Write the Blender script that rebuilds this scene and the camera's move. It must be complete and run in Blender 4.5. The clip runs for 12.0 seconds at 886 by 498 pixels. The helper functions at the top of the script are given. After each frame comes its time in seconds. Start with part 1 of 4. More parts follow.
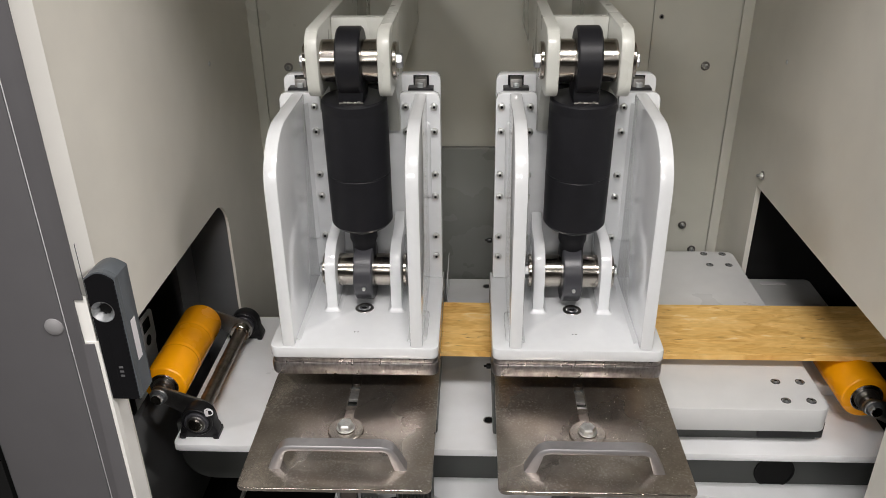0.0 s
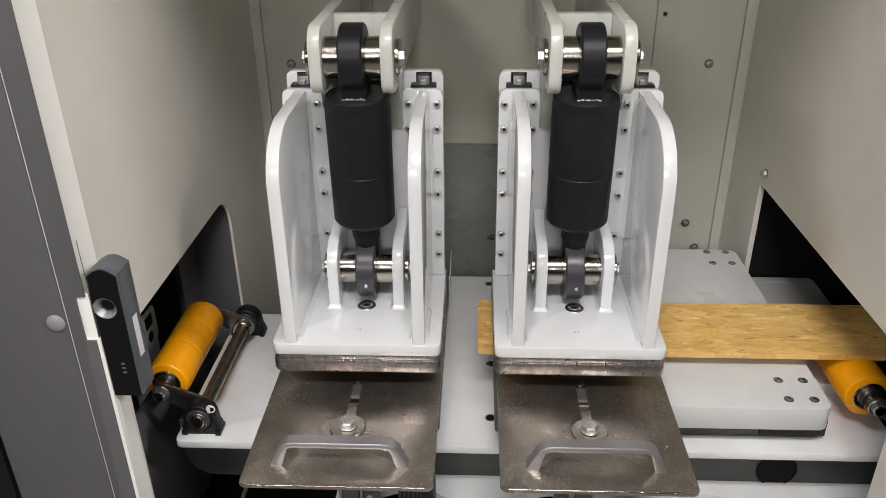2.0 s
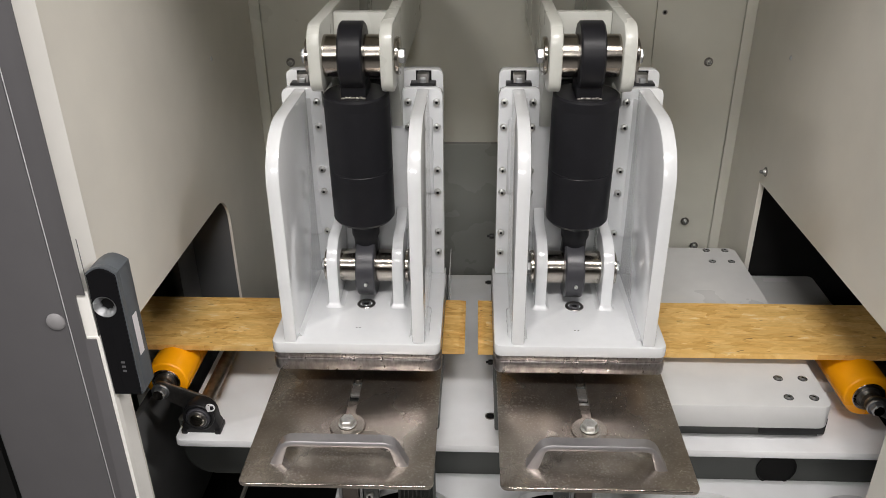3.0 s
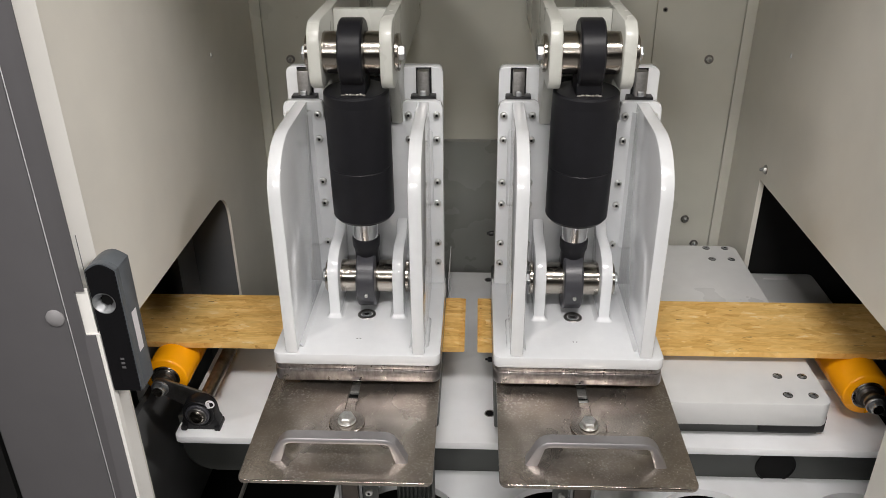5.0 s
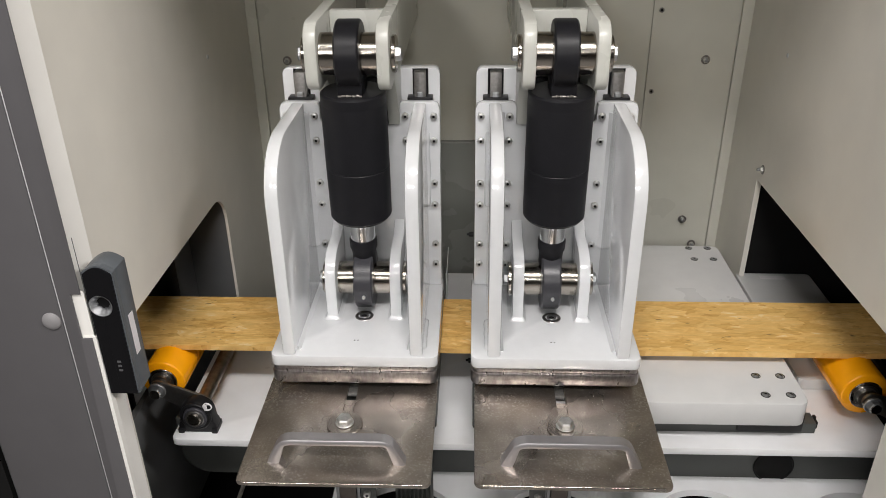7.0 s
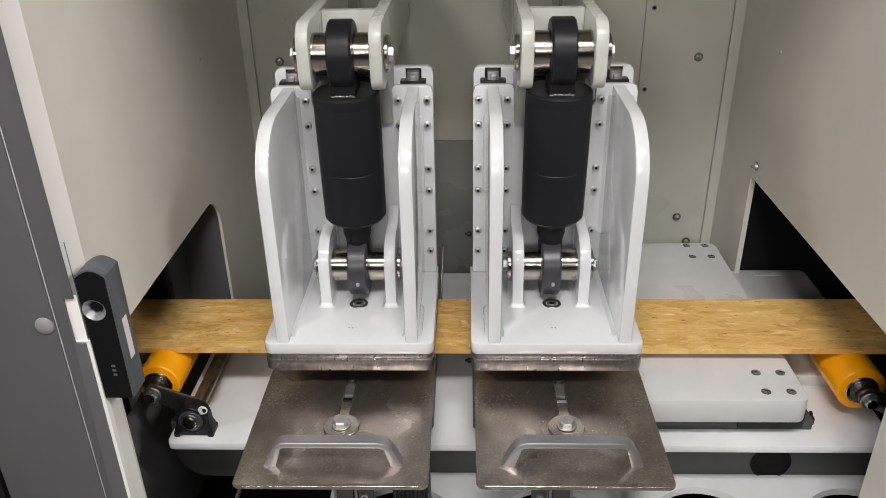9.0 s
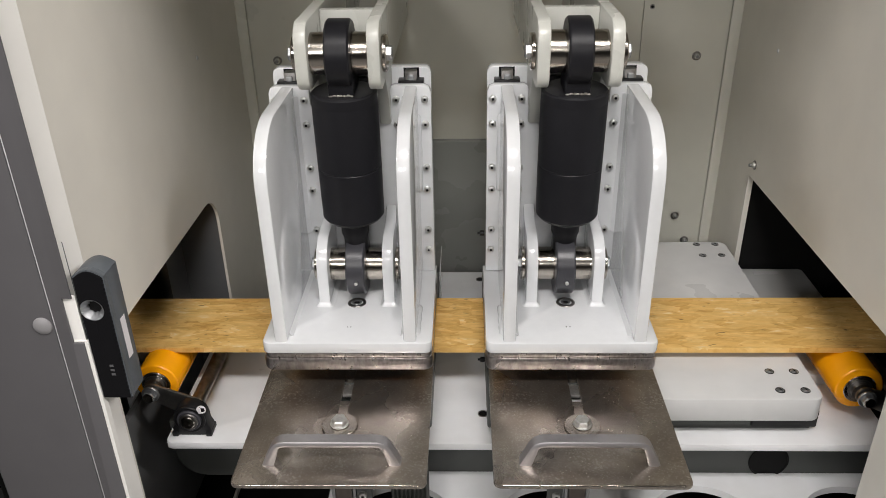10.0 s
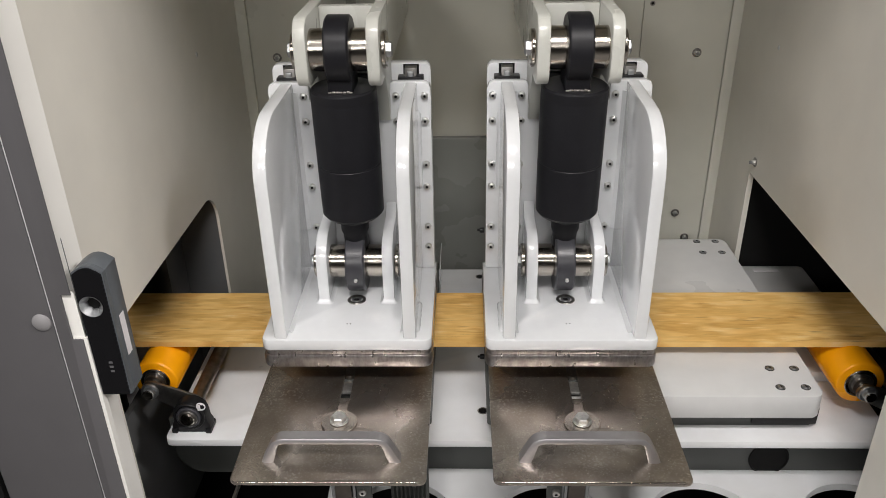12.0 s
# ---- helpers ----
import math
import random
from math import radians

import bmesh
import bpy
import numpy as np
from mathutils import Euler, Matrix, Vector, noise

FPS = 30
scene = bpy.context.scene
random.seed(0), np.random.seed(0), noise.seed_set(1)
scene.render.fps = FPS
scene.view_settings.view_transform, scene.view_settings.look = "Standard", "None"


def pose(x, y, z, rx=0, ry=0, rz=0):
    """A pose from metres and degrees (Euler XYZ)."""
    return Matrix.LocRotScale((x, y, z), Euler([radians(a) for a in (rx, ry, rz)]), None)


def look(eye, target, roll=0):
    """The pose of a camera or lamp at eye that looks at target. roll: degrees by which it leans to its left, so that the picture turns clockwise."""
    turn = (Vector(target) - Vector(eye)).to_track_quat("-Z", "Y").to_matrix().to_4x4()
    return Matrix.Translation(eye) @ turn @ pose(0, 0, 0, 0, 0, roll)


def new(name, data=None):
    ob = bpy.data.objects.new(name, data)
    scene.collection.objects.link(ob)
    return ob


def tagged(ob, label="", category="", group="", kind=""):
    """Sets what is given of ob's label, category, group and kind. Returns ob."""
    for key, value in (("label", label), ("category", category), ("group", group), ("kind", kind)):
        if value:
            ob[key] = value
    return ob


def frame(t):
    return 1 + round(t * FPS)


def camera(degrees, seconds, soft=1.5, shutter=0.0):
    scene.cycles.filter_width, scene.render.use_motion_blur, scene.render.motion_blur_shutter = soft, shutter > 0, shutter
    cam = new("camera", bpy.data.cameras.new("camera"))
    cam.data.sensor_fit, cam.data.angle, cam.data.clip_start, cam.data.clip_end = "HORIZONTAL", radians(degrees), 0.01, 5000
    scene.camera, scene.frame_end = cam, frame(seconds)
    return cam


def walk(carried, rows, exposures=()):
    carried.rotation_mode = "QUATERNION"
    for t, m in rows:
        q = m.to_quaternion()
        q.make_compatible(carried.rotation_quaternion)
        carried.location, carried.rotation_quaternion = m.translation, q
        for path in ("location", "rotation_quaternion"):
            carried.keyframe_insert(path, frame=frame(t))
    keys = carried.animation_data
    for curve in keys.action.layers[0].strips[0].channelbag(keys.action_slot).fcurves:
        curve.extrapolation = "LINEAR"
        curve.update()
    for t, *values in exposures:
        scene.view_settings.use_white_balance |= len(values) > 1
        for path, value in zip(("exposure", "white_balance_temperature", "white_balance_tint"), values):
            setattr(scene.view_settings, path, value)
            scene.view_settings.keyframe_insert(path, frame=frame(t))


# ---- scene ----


def aim(pitch, yaw, roll, x, y, z):
    """Camera pose from its tilt down, turn and lean in degrees, and its place."""
    a, b = radians(pitch), radians(yaw)
    way = Vector((math.sin(b) * math.cos(a), math.cos(b) * math.cos(a), -math.sin(a)))
    return look((x, y, z), Vector((x, y, z)) + way, -roll)


cam = camera(58.8, 12.0, soft=0.55, shutter=0.5)
walk(cam, [
    (0.0, aim(26.93, -2.44, 0.66, 0.001, -0.002, 1.651)),
    (0.5, aim(26.97, -2.42, 0.60, 0.001, -0.001, 1.651)),
    (1.0, aim(27.01, -2.53, 0.60, 0.001, -0.000, 1.651)),
    (1.5, aim(27.03, -2.58, 0.61, 0.000, -0.000, 1.650)),
    (2.0, aim(27.12, -2.64, 0.61, 0.001, -0.000, 1.650)),
    (2.5, aim(27.11, -2.63, 0.66, 0.001, 0.000, 1.648)),
    (3.0, aim(27.20, -2.58, 0.61, 0.000, 0.000, 1.649)),
    (5.0, aim(27.37, -2.60, 0.52, 0.001, 0.000, 1.648)),
    (5.5, aim(27.42, -2.58, 0.46, 0.000, 0.001, 1.648)),
    (6.0, aim(27.38, -2.60, 0.50, -0.001, 0.001, 1.648)),
    (6.5, aim(27.32, -2.50, 0.57, 0.000, 0.001, 1.648)),
    (7.0, aim(27.32, -2.39, 0.63, 0.001, 0.002, 1.648)),
    (9.0, aim(27.32, -1.95, 1.03, 0.000, 0.006, 1.646)),
    (9.5, aim(27.42, -1.88, 1.03, 0.000, 0.006, 1.647)),
    (10.0, aim(27.45, -1.84, 1.04, 0.001, 0.006, 1.648)),
    (10.5, aim(27.48, -1.82, 1.03, 0.001, 0.006, 1.647)),
    (11.0, aim(27.54, -1.84, 1.04, 0.001, 0.007, 1.647)),
    (11.5, aim(27.56, -1.88, 1.06, 0.001, 0.007, 1.646)),
    (12.0, aim(27.59, -1.87, 1.05, 0.002, 0.007, 1.645)),
])

# ---- light: unseen ceiling lamps of the hall in front of the cabinet, plus two added fills ----
world = bpy.data.worlds.new("hall_air")
world.use_nodes = True
world.node_tree.nodes["Background"].inputs[0].default_value = (0.55, 0.57, 0.6, 1)
world.node_tree.nodes["Background"].inputs[1].default_value = 0.25
scene.world = world


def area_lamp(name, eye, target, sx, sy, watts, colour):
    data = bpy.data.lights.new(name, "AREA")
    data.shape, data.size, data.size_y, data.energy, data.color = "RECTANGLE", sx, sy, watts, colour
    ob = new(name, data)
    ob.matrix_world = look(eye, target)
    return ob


area_lamp("hall_light", (0.1, -0.45, 3.4), (0.05, 1.2, 0.8), 1.3, 0.34, 64.0, (1.0, 0.956, 0.932))
area_lamp("hall_light_left", (-2.8, -0.4, 3.1), (-2.2, 1.3, 0.9), 1.0, 0.16, 36.0, (1.0, 0.952, 0.925))
area_lamp("hall_light_right", (2.25, -0.4, 3.1), (2.25, 1.3, 0.9), 0.9, 0.16, 86.0, (1.0, 0.952, 0.925))
# Two fills added behind the camera to lift the back wall; no known source.
area_lamp("fill_light_rear", (-1.25, -2.6, 2.7), (-0.1, 1.2, 0.9), 0.7, 0.5, 27.0, (1.0, 0.965, 0.935))
area_lamp("fill_light_far", (0.08, -3.0, 2.8), (0.05, 1.2, 0.9), 0.5, 0.5, 25.0, (1.0, 0.965, 0.935))
scene.view_settings.exposure = 0.0


# ---- materials ----
def material(name, colour, rough=0.5, metal=0.0, spread=0.06, scale=30.0, bump=0.0, bump_scale=300.0, coat=0.0,
             stretch=(1, 1, 1), rough_spread=0.08, second=None, second_amount=0.0, second_scale=6.0):
    """A painted, plastic or metal surface: colour varied at two scales, roughness wear and fine relief."""
    m = bpy.data.materials.new(name)
    m.use_nodes = True
    n, l = m.node_tree.nodes, m.node_tree.links
    b = n["Principled BSDF"]
    b.inputs["Metallic"].default_value = metal
    b.inputs["Coat Weight"].default_value = coat
    b.inputs["Coat Roughness"].default_value = 0.09
    tc, mp = n.new("ShaderNodeTexCoord"), n.new("ShaderNodeMapping")
    mp.inputs["Scale"].default_value = stretch
    l.new(tc.outputs["Object"], mp.inputs["Vector"])
    fine, coarse = n.new("ShaderNodeTexNoise"), n.new("ShaderNodeTexNoise")
    fine.inputs["Scale"].default_value, fine.inputs["Detail"].default_value = scale, 6
    coarse.inputs["Scale"].default_value, coarse.inputs["Detail"].default_value = second_scale, 4
    for t in (fine, coarse):
        l.new(mp.outputs["Vector"], t.inputs["Vector"])
    ramp = n.new("ShaderNodeMapRange")
    ramp.inputs["From Min"].default_value, ramp.inputs["From Max"].default_value = 0.25, 0.75
    ramp.inputs["To Min"].default_value, ramp.inputs["To Max"].default_value = 1 - spread, 1 + spread
    l.new(fine.outputs["Fac"], ramp.inputs["Value"])
    mix = n.new("ShaderNodeMix")
    mix.data_type = "RGBA"
    mix.inputs["A"].default_value = (*colour, 1)
    mix.inputs["B"].default_value = (*(second or [c * (1 - spread) for c in colour]), 1)
    step = n.new("ShaderNodeMapRange")
    step.inputs["From Min"].default_value, step.inputs["From Max"].default_value = 0.42, 0.68
    step.inputs["To Max"].default_value = second_amount if second else 0.5
    l.new(coarse.outputs["Fac"], step.inputs["Value"])
    l.new(step.outputs["Result"], mix.inputs["Factor"])
    mul = n.new("ShaderNodeVectorMath")
    mul.operation = "MULTIPLY"
    l.new(mix.outputs["Result"], mul.inputs[0])
    l.new(ramp.outputs["Result"], mul.inputs[1])
    l.new(mul.outputs["Vector"], b.inputs["Base Color"])
    r = n.new("ShaderNodeMapRange")
    r.inputs["From Min"].default_value, r.inputs["From Max"].default_value = 0.3, 0.7
    r.inputs["To Min"].default_value, r.inputs["To Max"].default_value = max(0.02, rough - rough_spread), rough + rough_spread
    l.new(coarse.outputs["Fac"], r.inputs["Value"])
    l.new(r.outputs["Result"], b.inputs["Roughness"])
    if bump:
        tex, bp = n.new("ShaderNodeTexNoise"), n.new("ShaderNodeBump")
        tex.inputs["Scale"].default_value, tex.inputs["Detail"].default_value = bump_scale, 3
        l.new(mp.outputs["Vector"], tex.inputs["Vector"])
        bp.inputs["Strength"].default_value, bp.inputs["Distance"].default_value = bump, 0.001
        l.new(tex.outputs["Fac"], bp.inputs["Height"])
        l.new(bp.outputs["Normal"], b.inputs["Normal"])
    return m


def board_material():
    """Oriented strand board: long flat chips in several directions, tan to honey, with dark flecks."""
    m = bpy.data.materials.new("strand_board")
    m.use_nodes = True
    n, l = m.node_tree.nodes, m.node_tree.links
    b = n["Principled BSDF"]
    b.inputs["Roughness"].default_value = 0.5
    b.inputs["Specular IOR Level"].default_value = 0.35
    tc = n.new("ShaderNodeTexCoord")
    layers = []
    for turn, size, off in ((7, 1.0, 0.0), (-28, 1.2, 3.7), (58, 1.05, 8.1), (19, 0.7, 5.3)):
        mp, v, warp = n.new("ShaderNodeMapping"), n.new("ShaderNodeTexVoronoi"), n.new("ShaderNodeTexNoise")
        mp.inputs["Rotation"].default_value = (0, 0, radians(turn))
        mp.inputs["Location"].default_value = (off, off * 0.7, 0)
        mp.inputs["Scale"].default_value = (19 * size, 64 * size, 20)
        v.inputs["Scale"].default_value = 1.0
        warp.inputs["Scale"].default_value, warp.inputs["Detail"].default_value = 1.3, 3
        l.new(mp.outputs["Vector"], warp.inputs["Vector"])
        add = n.new("ShaderNodeMix")
        add.data_type = "RGBA"
        add.inputs["Factor"].default_value = 0.4
        add.blend_type = "ADD"
        l.new(tc.outputs["Object"], mp.inputs["Vector"])
        l.new(mp.outputs["Vector"], add.inputs["A"])
        l.new(warp.outputs["Color"], add.inputs["B"])
        l.new(add.outputs["Result"], v.inputs["Vector"])
        sep = n.new("ShaderNodeSeparateColor")
        l.new(v.outputs["Color"], sep.inputs["Color"])
        layers.append((sep.outputs["Red"], sep.outputs["Green"]))
    pick1, pick3, pick2 = n.new("ShaderNodeMix"), n.new("ShaderNodeMix"), n.new("ShaderNodeMix")
    for pick, k in ((pick1, 1), (pick3, 3), (pick2, 2)):
        gate = n.new("ShaderNodeMath")
        gate.operation, gate.inputs[1].default_value = "GREATER_THAN", 0.6
        l.new(layers[k][1], gate.inputs[0])
        l.new(gate.outputs["Value"], pick.inputs["Factor"])
        l.new(layers[k][0], pick.inputs["B"])
    l.new(layers[0][0], pick1.inputs["A"])
    l.new(pick1.outputs["Result"], pick3.inputs["A"])
    l.new(pick3.outputs["Result"], pick2.inputs["A"])
    ramp = n.new("ShaderNodeValToRGB")
    e = ramp.color_ramp.elements
    e[0].position, e[0].color = 0.0, (0.54, 0.272, 0.066, 1)
    e[1].position, e[1].color = 1.0, (0.92, 0.74, 0.44, 1)
    for at, c in ((0.2, (0.69, 0.395, 0.11, 1)), (0.5, (0.79, 0.495, 0.16, 1)), (0.8, (0.87, 0.585, 0.22, 1))):
        x = e.new(at)
        x.color = c
    swirl, mps = n.new("ShaderNodeTexNoise"), n.new("ShaderNodeMapping")
    mps.inputs["Scale"].default_value = (22, 46, 20)
    mps.inputs["Rotation"].default_value = (0, 0, -0.12)
    swirl.inputs["Scale"].default_value, swirl.inputs["Detail"].default_value, swirl.inputs["Distortion"].default_value = 1.0, 5, 2.6
    l.new(tc.outputs["Object"], mps.inputs["Vector"])
    l.new(mps.outputs["Vector"], swirl.inputs["Vector"])
    spread = n.new("ShaderNodeMapRange")
    spread.inputs["From Min"].default_value, spread.inputs["From Max"].default_value = 0.3, 0.7
    l.new(swirl.outputs["Fac"], spread.inputs["Value"])
    blend = n.new("ShaderNodeMix")
    blend.inputs["Factor"].default_value = 0.38
    l.new(pick2.outputs["Result"], blend.inputs["A"])
    l.new(spread.outputs["Result"], blend.inputs["B"])
    l.new(blend.outputs["Result"], ramp.inputs["Fac"])
    grain, mp2 = n.new("ShaderNodeTexNoise"), n.new("ShaderNodeMapping")
    mp2.inputs["Scale"].default_value = (26, 210, 60)
    mp2.inputs["Rotation"].default_value = (0, 0, 0.15)
    grain.inputs["Scale"].default_value, grain.inputs["Detail"].default_value = 1.0, 5
    l.new(tc.outputs["Object"], mp2.inputs["Vector"])
    l.new(mp2.outputs["Vector"], grain.inputs["Vector"])
    mr = n.new("ShaderNodeMapRange")
    mr.inputs["From Min"].default_value, mr.inputs["From Max"].default_value = 0.25, 0.75
    mr.inputs["To Min"].default_value, mr.inputs["To Max"].default_value = 0.9, 1.08
    l.new(grain.outputs["Fac"], mr.inputs["Value"])
    mul = n.new("ShaderNodeVectorMath")
    mul.operation = "MULTIPLY"
    l.new(ramp.outputs["Color"], mul.inputs[0])
    l.new(mr.outputs["Result"], mul.inputs[1])
    fleck, mp3 = n.new("ShaderNodeTexNoise"), n.new("ShaderNodeMapping")
    mp3.inputs["Scale"].default_value = (38, 120, 60)
    fleck.inputs["Scale"].default_value = 1.0
    l.new(tc.outputs["Object"], mp3.inputs["Vector"])
    l.new(mp3.outputs["Vector"], fleck.inputs["Vector"])
    cut = n.new("ShaderNodeMapRange")
    cut.inputs["From Min"].default_value, cut.inputs["From Max"].default_value = 0.69, 0.75
    cut.inputs["To Max"].default_value = 0.8
    l.new(fleck.outputs["Fac"], cut.inputs["Value"])
    dark = n.new("ShaderNodeMix")
    dark.data_type = "RGBA"
    dark.inputs["B"].default_value = (0.16, 0.075, 0.025, 1)
    l.new(cut.outputs["Result"], dark.inputs["Factor"])
    l.new(mul.outputs["Vector"], dark.inputs["A"])
    l.new(dark.outputs["Result"], b.inputs["Base Color"])
    bp = n.new("ShaderNodeBump")
    bp.inputs["Strength"].default_value, bp.inputs["Distance"].default_value = 0.25, 0.0006
    l.new(pick2.outputs["Result"], bp.inputs["Height"])
    l.new(bp.outputs["Normal"], b.inputs["Normal"])
    return m


def plate_material():
    """Worn bare steel: brown film, wiped streaks and patches of dried drops with pale rims."""
    m = material("worn_steel_plate", (0.405, 0.362, 0.322), 0.30, 0.92, 0.2, 22, 0.08, 150, rough_spread=0.08,
                 second=(0.27, 0.23, 0.185), second_amount=0.7, second_scale=9)
    n, l = m.node_tree.nodes, m.node_tree.links
    b = n["Principled BSDF"]
    base = b.inputs["Base Color"].links[0].from_socket
    tc, cells, field = n.new("ShaderNodeTexCoord"), n.new("ShaderNodeTexVoronoi"), n.new("ShaderNodeTexNoise")
    cells.feature = "SMOOTH_F1"
    cells.inputs["Scale"].default_value, cells.inputs["Smoothness"].default_value = 150, 0.25
    field.inputs["Scale"].default_value, field.inputs["Detail"].default_value = 7, 5
    warp, shift = n.new("ShaderNodeTexNoise"), n.new("ShaderNodeMix")
    warp.inputs["Scale"].default_value = 60
    shift.data_type, shift.blend_type = "RGBA", "ADD"
    shift.inputs["Factor"].default_value = 0.016
    for t in (field, warp):
        l.new(tc.outputs["Object"], t.inputs["Vector"])
    l.new(tc.outputs["Object"], shift.inputs["A"])
    l.new(warp.outputs["Color"], shift.inputs["B"])
    l.new(shift.outputs["Result"], cells.inputs["Vector"])
    blob, where = n.new("ShaderNodeMapRange"), n.new("ShaderNodeMapRange")
    blob.inputs["From Min"].default_value, blob.inputs["From Max"].default_value = 0.22, 0.42
    blob.inputs["To Min"].default_value, blob.inputs["To Max"].default_value = 1.0, 0.0
    l.new(cells.outputs["Distance"], blob.inputs["Value"])
    where.inputs["From Min"].default_value, where.inputs["From Max"].default_value = 0.5, 0.66
    where.inputs["To Max"].default_value = 0.7
    l.new(field.outputs["Fac"], where.inputs["Value"])
    both = n.new("ShaderNodeMath")
    both.operation = "MULTIPLY"
    l.new(blob.outputs["Result"], both.inputs[0])
    l.new(where.outputs["Result"], both.inputs[1])
    grit, speck, film = n.new("ShaderNodeTexNoise"), n.new("ShaderNodeMapRange"), n.new("ShaderNodeMix")
    grit.inputs["Scale"].default_value, grit.inputs["Detail"].default_value = 260, 4
    l.new(tc.outputs["Object"], grit.inputs["Vector"])
    speck.inputs["From Min"].default_value, speck.inputs["From Max"].default_value = 0.54, 0.70
    speck.inputs["To Max"].default_value = 0.32
    l.new(grit.outputs["Fac"], speck.inputs["Value"])
    film.data_type = "RGBA"
    film.inputs["B"].default_value = (0.62, 0.57, 0.49, 1)
    l.new(speck.outputs["Result"], film.inputs["Factor"])
    l.new(base, film.inputs["A"])
    mix = n.new("ShaderNodeMix")
    mix.data_type = "RGBA"
    mix.inputs["B"].default_value = (0.68, 0.64, 0.57, 1)
    l.new(both.outputs["Value"], mix.inputs["Factor"])
    l.new(film.outputs["Result"], mix.inputs["A"])
    rel = n.new("ShaderNodeBump")
    rel.inputs["Strength"].default_value, rel.inputs["Distance"].default_value = 0.3, 0.0006
    l.new(both.outputs["Value"], rel.inputs["Height"])
    l.new(b.inputs["Normal"].links[0].from_socket, rel.inputs["Normal"])
    l.new(rel.outputs["Normal"], b.inputs["Normal"])
    dots, patch = n.new("ShaderNodeTexVoronoi"), n.new("ShaderNodeTexNoise")
    dots.inputs["Scale"].default_value, patch.inputs["Scale"].default_value = 330, 14
    for t in (dots, patch):
        l.new(tc.outputs["Object"], t.inputs["Vector"])
    spot, area = n.new("ShaderNodeMapRange"), n.new("ShaderNodeMapRange")
    spot.inputs["From Min"].default_value, spot.inputs["From Max"].default_value = 0.1, 0.3
    spot.inputs["To Min"].default_value, spot.inputs["To Max"].default_value = 0.75, 0.0
    area.inputs["From Min"].default_value, area.inputs["From Max"].default_value = 0.5, 0.66
    l.new(dots.outputs["Distance"], spot.inputs["Value"])
    l.new(patch.outputs["Fac"], area.inputs["Value"])
    amount, mix2 = n.new("ShaderNodeMath"), n.new("ShaderNodeMix")
    amount.operation, mix2.data_type = "MULTIPLY", "RGBA"
    l.new(spot.outputs["Result"], amount.inputs[0])
    l.new(area.outputs["Result"], amount.inputs[1])
    mix2.inputs["B"].default_value = (0.66, 0.63, 0.58, 1)
    l.new(amount.outputs["Value"], mix2.inputs["Factor"])
    l.new(mix.outputs["Result"], mix2.inputs["A"])
    l.new(mix2.outputs["Result"], b.inputs["Base Color"])
    return m


WHITE = material("white_paint", (0.755, 0.77, 0.785), 0.22, 0, 0.02, 60, 0.012, 60, coat=1.0, rough_spread=0.04, second=(0.71, 0.725, 0.74), second_amount=0.4)
# RETURN: wall paint made paler for the light the fold catches.
RETURN = material("return_paint_lit", (0.82, 0.81, 0.775), 0.36, 0, 0.03, 14, 0.06, 420)
CREAM = material("arm_paint", (0.575, 0.58, 0.535), 0.3, 0, 0.02, 60, 0.05, 180, coat=0.2)
WALL = material("cabinet_paint", (0.71, 0.685, 0.62), 0.36, 0, 0.03, 14, 0.08, 420, second=(0.63, 0.61, 0.56), second_amount=0.5, second_scale=3)
BACK = material("back_panel_paint", (0.68, 0.675, 0.60), 0.34, 0, 0.03, 14, 0.06, 420, second=(0.64, 0.635, 0.57), second_amount=0.5, second_scale=3)
LOWBACK = material("lower_back_dark", (0.25, 0.258, 0.242), 0.3, 0, 0.03, 14, 0.05, 300)
DOOR = material("dark_grey_paint", (0.097, 0.094, 0.099), 0.42, 0, 0.04, 20, 0.1, 500)
TUNNEL = material("tunnel_paint", (0.135, 0.138, 0.14), 0.45, 0, 0.05, 20, 0.06, 400)
BEAM = material("beam_paint", (0.07, 0.074, 0.07), 0.5, 0, 0.05, 20)
# BLACKOUT: darkness of gaps and holes put into a near-black colour.
BLACKOUT = material("void_black", (0.012, 0.012, 0.012), 0.6, 0, 0.1, 20)
SLAB = material("slab_paint", (0.66, 0.66, 0.655), 0.33, 0, 0.03, 25, 0.08, 350, second=(0.54, 0.55, 0.55), second_amount=0.4)
BED = material("bed_paint", (0.82, 0.83, 0.845), 0.34, 0, 0.03, 25, 0.08, 350, second=(0.70, 0.69, 0.67), second_amount=0.45)
SHAFT = material("oiled_shaft_steel", (0.27, 0.235, 0.20), 0.36, 0.95, 0.25, 60, 0.1, 120, second=(0.14, 0.115, 0.09), second_amount=0.7, second_scale=35)
STEEL = material("turned_steel", (0.44, 0.405, 0.36), 0.17, 1, 0.06, 40, 0.06, 60, stretch=(1, 30, 30))
ZINC = material("zinc_bolt", (0.40, 0.41, 0.42), 0.42, 1, 0.1, 120)
SCREW = material("cap_screw", (0.68, 0.68, 0.66), 0.36, 0.95, 0.15, 200, 0.1, 600)
DARKBOLT = material("socket_bolt", (0.30, 0.29, 0.28), 0.34, 1, 0.15, 200)
PLATE = plate_material()
PLATEN = material("platen_steel", (0.42, 0.395, 0.39), 0.34, 1, 0.12, 90, 0.15, 90, stretch=(3, 1, 1.6), rough_spread=0.10, second=(0.22, 0.20, 0.195), second_amount=0.7, second_scale=34)
LEGSTEEL = material("leg_steel", (0.16, 0.14, 0.125), 0.45, 0.9, 0.15, 40, 0.1, 120)
ALU = material("anodised_handle", (0.47, 0.455, 0.465), 0.40, 0.85, 0.04, 90, 0.1, 900)
